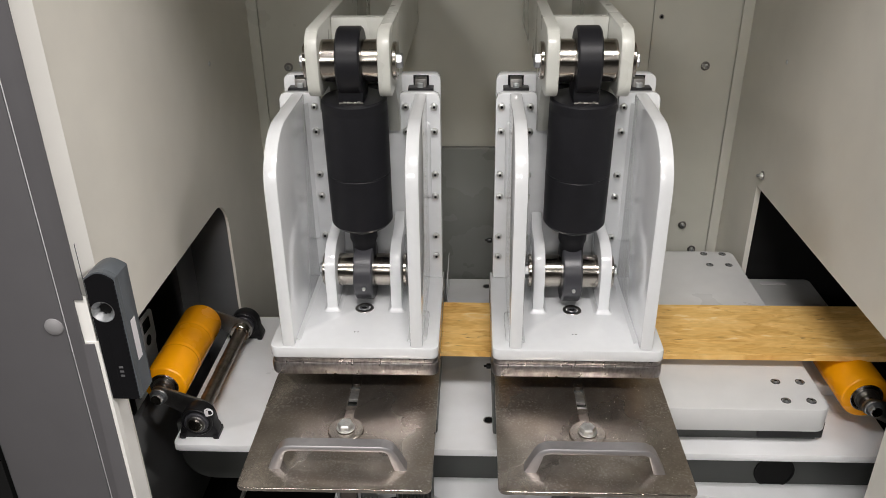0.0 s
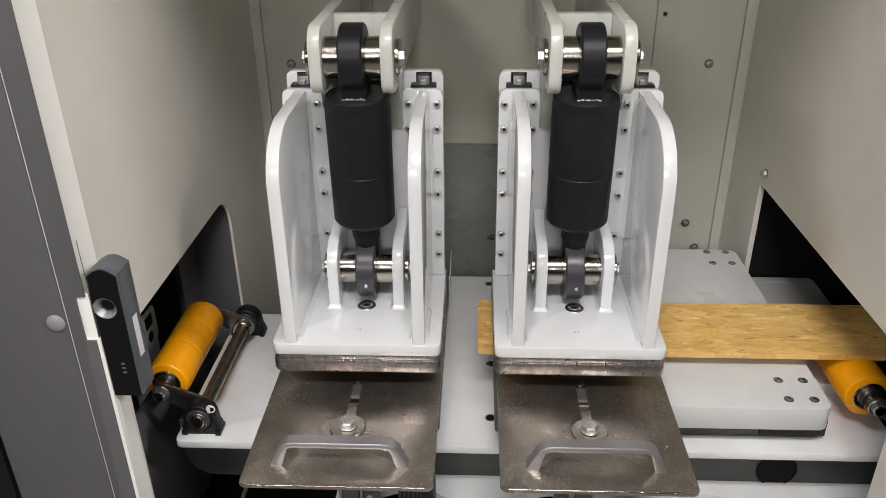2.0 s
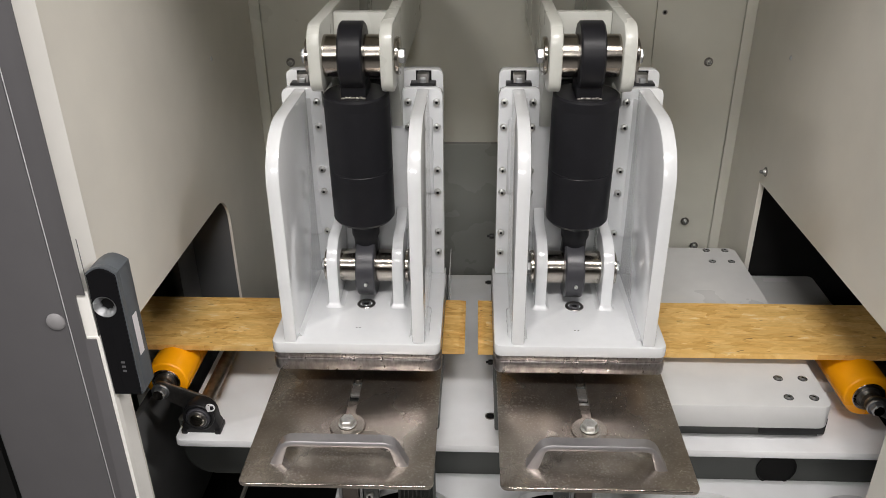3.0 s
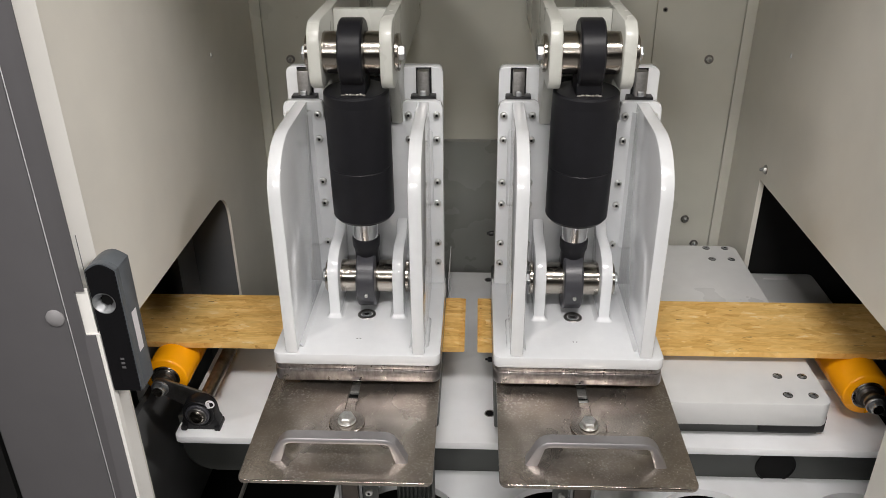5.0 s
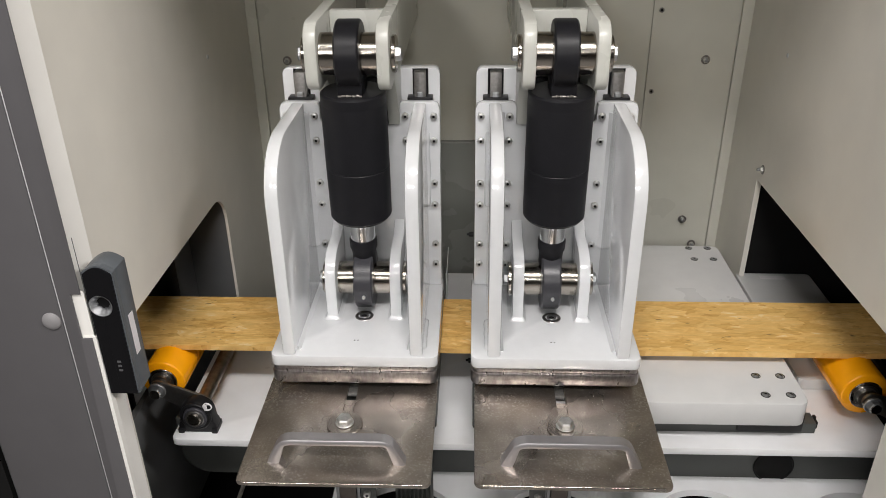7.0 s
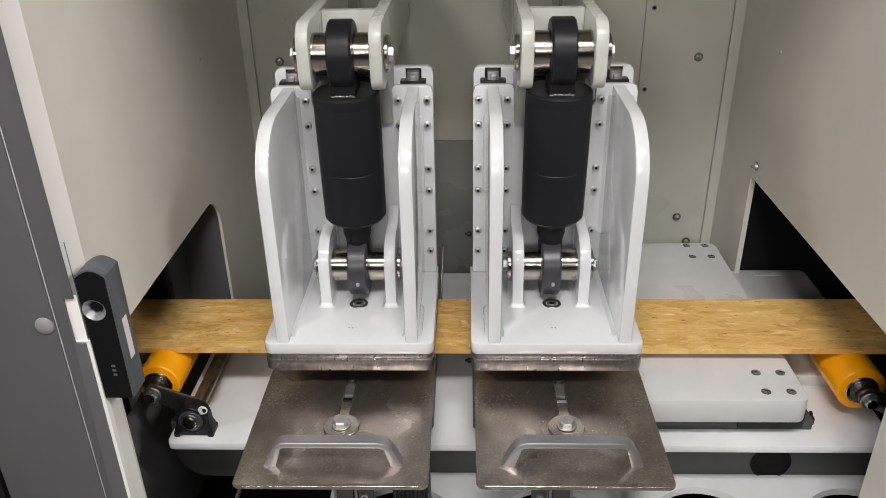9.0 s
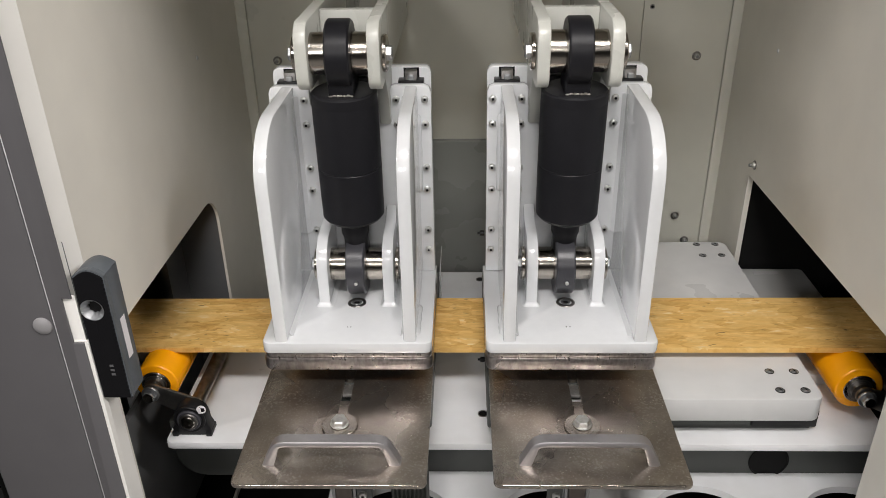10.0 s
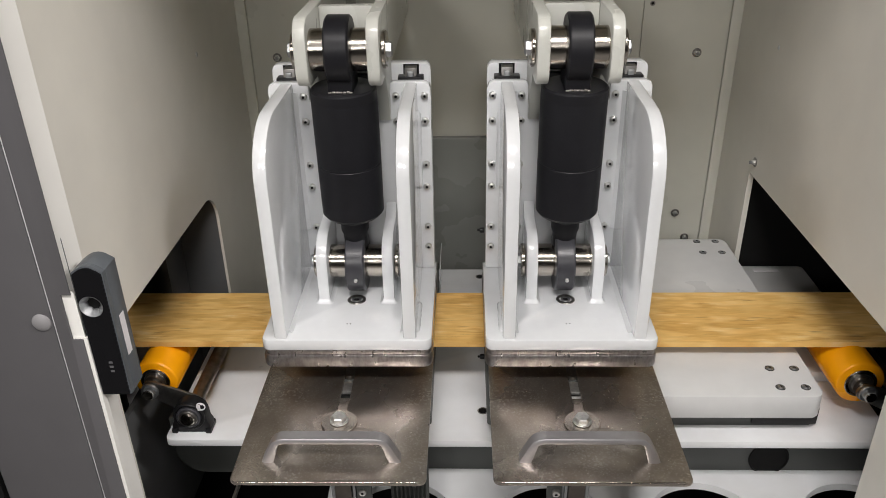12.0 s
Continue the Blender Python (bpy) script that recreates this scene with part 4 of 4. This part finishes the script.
def bearing(x, y, z, group):
    """Pillow block: foot, domed housing, insert ring, shaft end."""
    top = thing("pillow_block", "black pillow block bearing on the white bed", "bearing", group)
    out = [(x - 0.036, Z_BED + 0.0005), (x + 0.036, Z_BED + 0.0005), (x + 0.036, Z_BED + 0.018), (x + 0.032, Z_BED + 0.026)]
    out += [(x + 0.031 * math.cos(math.radians(q)), z + 0.031 * math.sin(math.radians(q))) for q in range(0, 181, 15)]
    out += [(x - 0.032, Z_BED + 0.026), (x - 0.036, Z_BED + 0.018)]
    part("housing", prism(out, "y", y, y + 0.026, 0.003), RUBBER, top)
    for side in (-1, 1):
        part("foot_pad", box(*sorted((x + side * 0.026, x + side * 0.0372)), y - 0.004, y + 0.03, Z_BED + 0.0004, Z_BED + 0.011, 0.002), RUBBER, top)
    part("boss", ring("y", (x, y, z), 0.0295, 0.0245, -0.004, 0.003, 40, 0.0015), RUBBER, top)
    part("insert", ring("y", (x, y, z), 0.0225, 0.0165, -0.007, 0.004, 40, 0.0012), EYE, top, "satin bearing insert")
    part("locking_ring", ring("y", (x, y, z), 0.0178, 0.0135, -0.010, 0.0), DARKBOLT, top)
    part("shaft_end", cyl("y", (x, y, z), 0.0132, -0.013, 0.0, 0.0018), STEEL, top)
    return top


tag_block = bearing(-0.511, 1.142, 0.704, "roller bearings")
part("tag", join(ring("y", (-0.4845, 1.1385, 0.729), 0.0088, 0.0066, -0.001, 0.001, 24, 0.0005), box(-0.4915, -0.4855, 1.1375, 1.1395, 0.7195, 0.733, 0.0008),
                 box(-0.4855, -0.4795, 1.137, 1.139, 0.733, 0.7365, 0.0008)), LABEL, tag_block, "white looped plastic tag")
bearing(-0.511, 1.478, 0.704, "roller bearings")

# ---- boards ----
def board(x_from, x_to, end):
    """Flat board along x; its joint end carries narrow pointed fingers."""
    n, depth, tip = 38, 0.011, 0.0007
    pitch = (WOOD1 - WOOD0) / n
    pts = []
    for k in range(n):
        y = WOOD0 + pitch * k
        high, low = (0.0, -depth) if end > 0 else (depth, 0.0)
        pts += [(low, y + 0.0001), (low, y + tip), (high, y + pitch / 2 - tip / 2), (high, y + pitch / 2 + tip / 2), (low, y + pitch - tip)]
    pts.append((pts[0][0], WOOD1))
    out = [(x_from, WOOD0), *pts, (x_from, WOOD1)] if end > 0 else [(x_to, WOOD1), *pts[::-1], (x_to, WOOD0)]
    return prism(out, "z", Z_WOOD - WOOD_T, Z_WOOD)


board_in = tagged(obj("strand_board", board(-3.0, 0, 1), BOARD, None, 0), "honey-coloured strand board strip coming from the infeed", "board", "boards")
board_out = tagged(obj("strand_board", board(0, 2.5, -1), BOARD, None, 0), "honey-coloured strand board strip leaving at the outfeed", "board", "boards")

# ---- wood crumbs on the slide plates ----
def crumbs(x, count, seed, label, bands):
    rnd = random.Random(seed)
    bm = bmesh.new()
    for k in range(count):
        u, v, a, b = bands[k % len(bands)]
        cx, cy = rnd.uniform(u, v), rnd.uniform(a, b)
        if abs(cx) < 0.035 and 0.985 < cy < 1.17:
            continue
        r, t = 0.00035 + 0.0006 * rnd.random() ** 2, rnd.uniform(0, 3.1)
        c, s_ = math.cos(t) * r, math.sin(t) * r
        p = [(cx + c, cy + s_), (cx - s_ * 0.9, cy + c * 0.9), (cx - c, cy - s_), (cx + s_ * 0.9, cy - c * 0.9)]
        lo = [bm.verts.new((*q, Z_PLATE + 0.0002)) for q in p]
        tip = bm.verts.new((cx, cy, Z_PLATE + 0.0002 + r))
        bm.faces.new(lo[::-1])
        for i in range(4):
            bm.faces.new((lo[i], lo[(i + 1) % 4], tip))
    ob = obj("wood_crumbs", bm, CHIP, None, 0)
    ob.location.x = x
    return tagged(ob, label, "wood crumbs", kind="stuff")


crumbs_l = crumbs(-0.211, 110, 3, "few pale wood crumbs on a steel plate", [(-0.14, 0.14, 1.11, 1.17), (-0.14, 0.14, 0.93, 1.15)])
crumbs_r = crumbs(0.1945, 330, 5, "scattered pale wood crumbs on a steel plate",
                  [(-0.145, 0.145, 1.12, 1.175), (0.02, 0.145, 1.09, 1.17), (0.09, 0.145, 0.93, 1.12), (-0.06, 0.14, 0.915, 0.95), (-0.145, 0.145, 0.93, 1.16)])

# ---- guard lock ----
def keyhole(outline, x, z, r, n=40):
    """An outline with a round hole, joined to its lower edge by a hair-wide slit."""
    hole = [(x + r * math.sin(2 * math.pi * (k + 0.03) / (n + 0.06)), z - r * math.cos(2 * math.pi * (k + 0.03) / (n + 0.06))) for k in range(n + 1)]
    (ax, az), (bx, bz) = outline[0], outline[1]
    return [(ax, az), (x - 0.00005, az), *hole[::-1], (x + 0.00005, bz), (bx, bz), *outline[2:]]


def funnel_mesh(x, y, z):
    """Fluted funnel that narrows into the housing, with a thin rim."""
    bm = bmesh.new()
    n, rings = 64, []
    for h, r, flute in ((-0.0006, 0.0166, 0.0), (-0.0006, 0.0158, 0.0), (0.001, 0.0150, 0.0), (0.0085, 0.0092, 0.0012), (0.0110, 0.0086, 0.0012)):
        rings.append([bm.verts.new((x + (r + flute * (k // 4 % 2)) * math.cos(2 * math.pi * k / n), y + h, z + (r + flute * (k // 4 % 2)) * math.sin(2 * math.pi * k / n))) for k in range(n)])
    for p, q in zip(rings, rings[1:]):
        for k in range(n):
            bm.faces.new((p[k], p[(k + 1) % n], q[(k + 1) % n], q[k]))
    return bm


lock = thing("guard_lock", "dark grey plastic guard lock with a funnel hole", "lock", at=(0.004, 0, 0.0065))
lid = [(-0.534 + 0.043 * k / 8, 1.128 + 0.010 * math.sin(math.pi * k / 8)) for k in range(9)][::-1]
part("housing", prism([(-0.534, 0.925), (-0.491, 0.925), *lid], "y", 0.9272, 0.962, 0.002), CHARCOAL, lock)
part("front_shell", prism(keyhole([(-0.534, 0.925), (-0.491, 0.925), *lid], -0.5165, 1.076, 0.0164), "y", 0.9170, 0.9271), CHARCOAL, lock, smooth=0)
part("face", prism(keyhole([(-0.532, 0.926), (-0.493, 0.926), *[(a * 0.93 - 0.036, b - 0.002) for a, b in lid]], -0.5165, 1.076, 0.0164), "y", 0.915, 0.9169), LOCKFACE, lock, "black front of the lock", 0)
part("funnel", funnel_mesh(-0.5165, 0.9148, 1.076), ZINC, lock, "fluted metal funnel of the lock hole")
part("funnel_hole", cyl("y", (-0.5165, 0.9148, 1.076), 0.0100, 0.0110, 0.0118, 0.0001), BLACKOUT, lock)
part("sticker", box(-0.4908, -0.4904, 0.934, 0.9485, 0.982, 1.0495, 0.0), LABEL, lock, "white unreadable label")
for k in range(3):
    part("print_bar", box(-0.512, -0.5065, 0.9145, 0.9149, 0.966 + k * 0.0075, 0.9695 + k * 0.0075), PRINT, lock)

# ---- small fixings ----
def fixing(x, y, z, axis, sign, label="zinc hexagon screw in the cabinet sheet", r=0.012):
    top = thing("sheet_screw", label, "screw", "cabinet screws")
    at = (x, y, z)
    a, b = sorted((0.0003 * sign, 0.002 * sign))
    part("washer", cyl(axis, at, r * 0.92, a, b, 0.0004, 24), DARKBOLT, top)
    part("head", hexbolt(axis, tuple(c + (0.002 * sign if "xyz"[i] == axis else 0) for i, c in enumerate(at)), r, 0.006, sign), SCREW, top)
    part("stud", cyl(axis, at, r * 0.32, *sorted((0.002 * sign, 0.014 * sign)), 0.0008, 14), ZINC, top)
    return top


for x, z in ((-0.4605, 1.1724), (0.5637, 1.1741), (0.5617, 0.7465), (0.5953, 0.6736)):
    fixing(x, YB - 0.003, z, "y", -1)
fixing(XR, 1.697, 0.9813, "x", -1)
for x, z in ((0.4452, 1.2914), (0.4415, 1.095)):
    eyelet = thing("eyelet", "small dark eyelet in the grey back panel", "eyelet", "eyelets")
    part("rim", ring("y", (x, YB - 0.003, z), 0.006, 0.0035, -0.0015, 0.0005, 20, 0.0004), DARKBOLT, eyelet)
    part("core", cyl("y", (x, YB - 0.003, z), 0.0034, -0.0005, 0.0, 0.0001, 16), BLACKOUT, eyelet)
for x, y, z, sgn in ((XL, 1.611, 1.259, 1), (XR, 1.68, 1.244, -1)):
    stud = thing("wall_rivet", "tiny bright rivet in the cabinet wall", "rivet", "wall rivets")
    part("dome", lathe([(0, 0.005), (sgn * 0.0012, 0.0045), (sgn * 0.002, 0.002)], "x", (x, y, z), 18), WHITE, stud)
rivet = thing("rivet", "flat round rivet head on the dark grey post", "rivet")
part("dome", lathe([(0, 0.0135), (-0.002, 0.013), (-0.0045, 0.009), (-0.0055, 0.003)], "y", (-0.586, 0.912, 1.059), 28), RIVET, rivet)


# ---- movement ----
def motions():
    # times of the outfeed station's travel along the bed, and of the jaws' strokes
    travel = [(0.0, 0.0), (5.0, 0.0), (5.1, -0.001), (5.5, -0.016), (5.9, -0.0315), (6.05, -0.0355), (6.3, -0.036), (8.7, -0.036), (8.85, -0.0335),
              (9.0, -0.0293), (9.5, -0.0100), (9.75, -0.0018), (9.95, 0.0), (12.0, 0.0)]
    stroke = [(0.0, 0.0), (3.35, 0.0), (3.6, -0.004), (4.3, -0.027), (4.6, -0.030), (7.4, -0.030), (7.7, -0.027), (8.4, -0.003), (8.65, 0.0), (12.0, 0.0)]

    def value(rows, t):
        if t <= rows[0][0]:
            return rows[0][1]
        for (a, p), (b, q) in zip(rows, rows[1:]):
            if a <= t <= b:
                return p + (q - p) * (t - a) / (b - a)
        return rows[-1][1]

    walk(frame_r, [(t, pose(RIGHT + s, 0, 0)) for t, s in travel])
    walk(ram_r, [(t, pose(RIGHT - 0.001 + s, 0, 0)) for t, s in travel])
    walk(plate_r, [(t, pose(0.1945 + s, 0, 0)) for t, s in travel])
    walk(crumbs_r, [(t, pose(0.1945 + s, 0, 0)) for t, s in travel])
    walk(slab, [(t, pose(s, 0, 0)) for t, s in travel])
    walk(jaw_l, [(t, pose(LEFT, 0, s)) for t, s in stroke])
    times = sorted({t for t, _ in travel} | {t for t, _ in stroke})
    walk(jaw_r, [(t, pose(RIGHT + value(travel, t), 0, value(stroke, t))) for t in times])
    for rod in (rod_l, rod_r):
        walk(rod, [(t, pose(0, 0, s)) for t, s in stroke])
    # boards: joint end of each along x; free boards ride a little higher on the rollers than clamped ones
    lift = [(0.0, 0.003), (2.6, 0.003), (2.75, 0.002), (2.95, -0.0015), (4.0, -0.0015), (4.6, -0.003), (7.4, -0.003), (8.6, -0.0025), (10.1, -0.0025), (10.35, 0.0035), (12.0, 0.0035)]
    away = [(10.35, 0.0), (10.5, 0.006), (10.6, 0.038), (10.7, 0.096), (10.8, 0.178), (10.9, 0.283), (11.0, 0.398), (11.2, 0.635), (12.0, 1.59)]
    out_x = [(0.0, -0.124), (0.1, -0.083), (0.2, -0.043), (0.3, -0.014), (0.4, 0.0), (0.5, 0.004), (0.7, 0.007), (1.0, 0.0085)]
    out_x += [(t, 0.0085 + s) for t, s in travel if 5.0 <= t <= 6.3] + [(t, -0.0275 + s) for t, s in away]
    in_x = [(0.0, -0.95), (2.0, -0.80), (2.1, -0.69), (2.2, -0.59), (2.3, -0.5), (2.4, -0.411), (2.5, -0.32), (2.6, -0.225), (2.7, -0.122), (2.8, -0.028), (2.9, -0.0185), (3.1, -0.0165)]
    in_x += [(t, -0.0165 + s) for t, s in away]
    for ob, rows in ((board_out, out_x), (board_in, in_x)):
        times = sorted({t for t, _ in rows} | {t for t, _ in lift})
        walk(ob, [(t, pose(value(rows, t), 0, value(lift, t))) for t in times])
    walk(roll_r, [(t, pose(0.729, 1.196, 0.738 + s)) for t, s in lift])



motions()
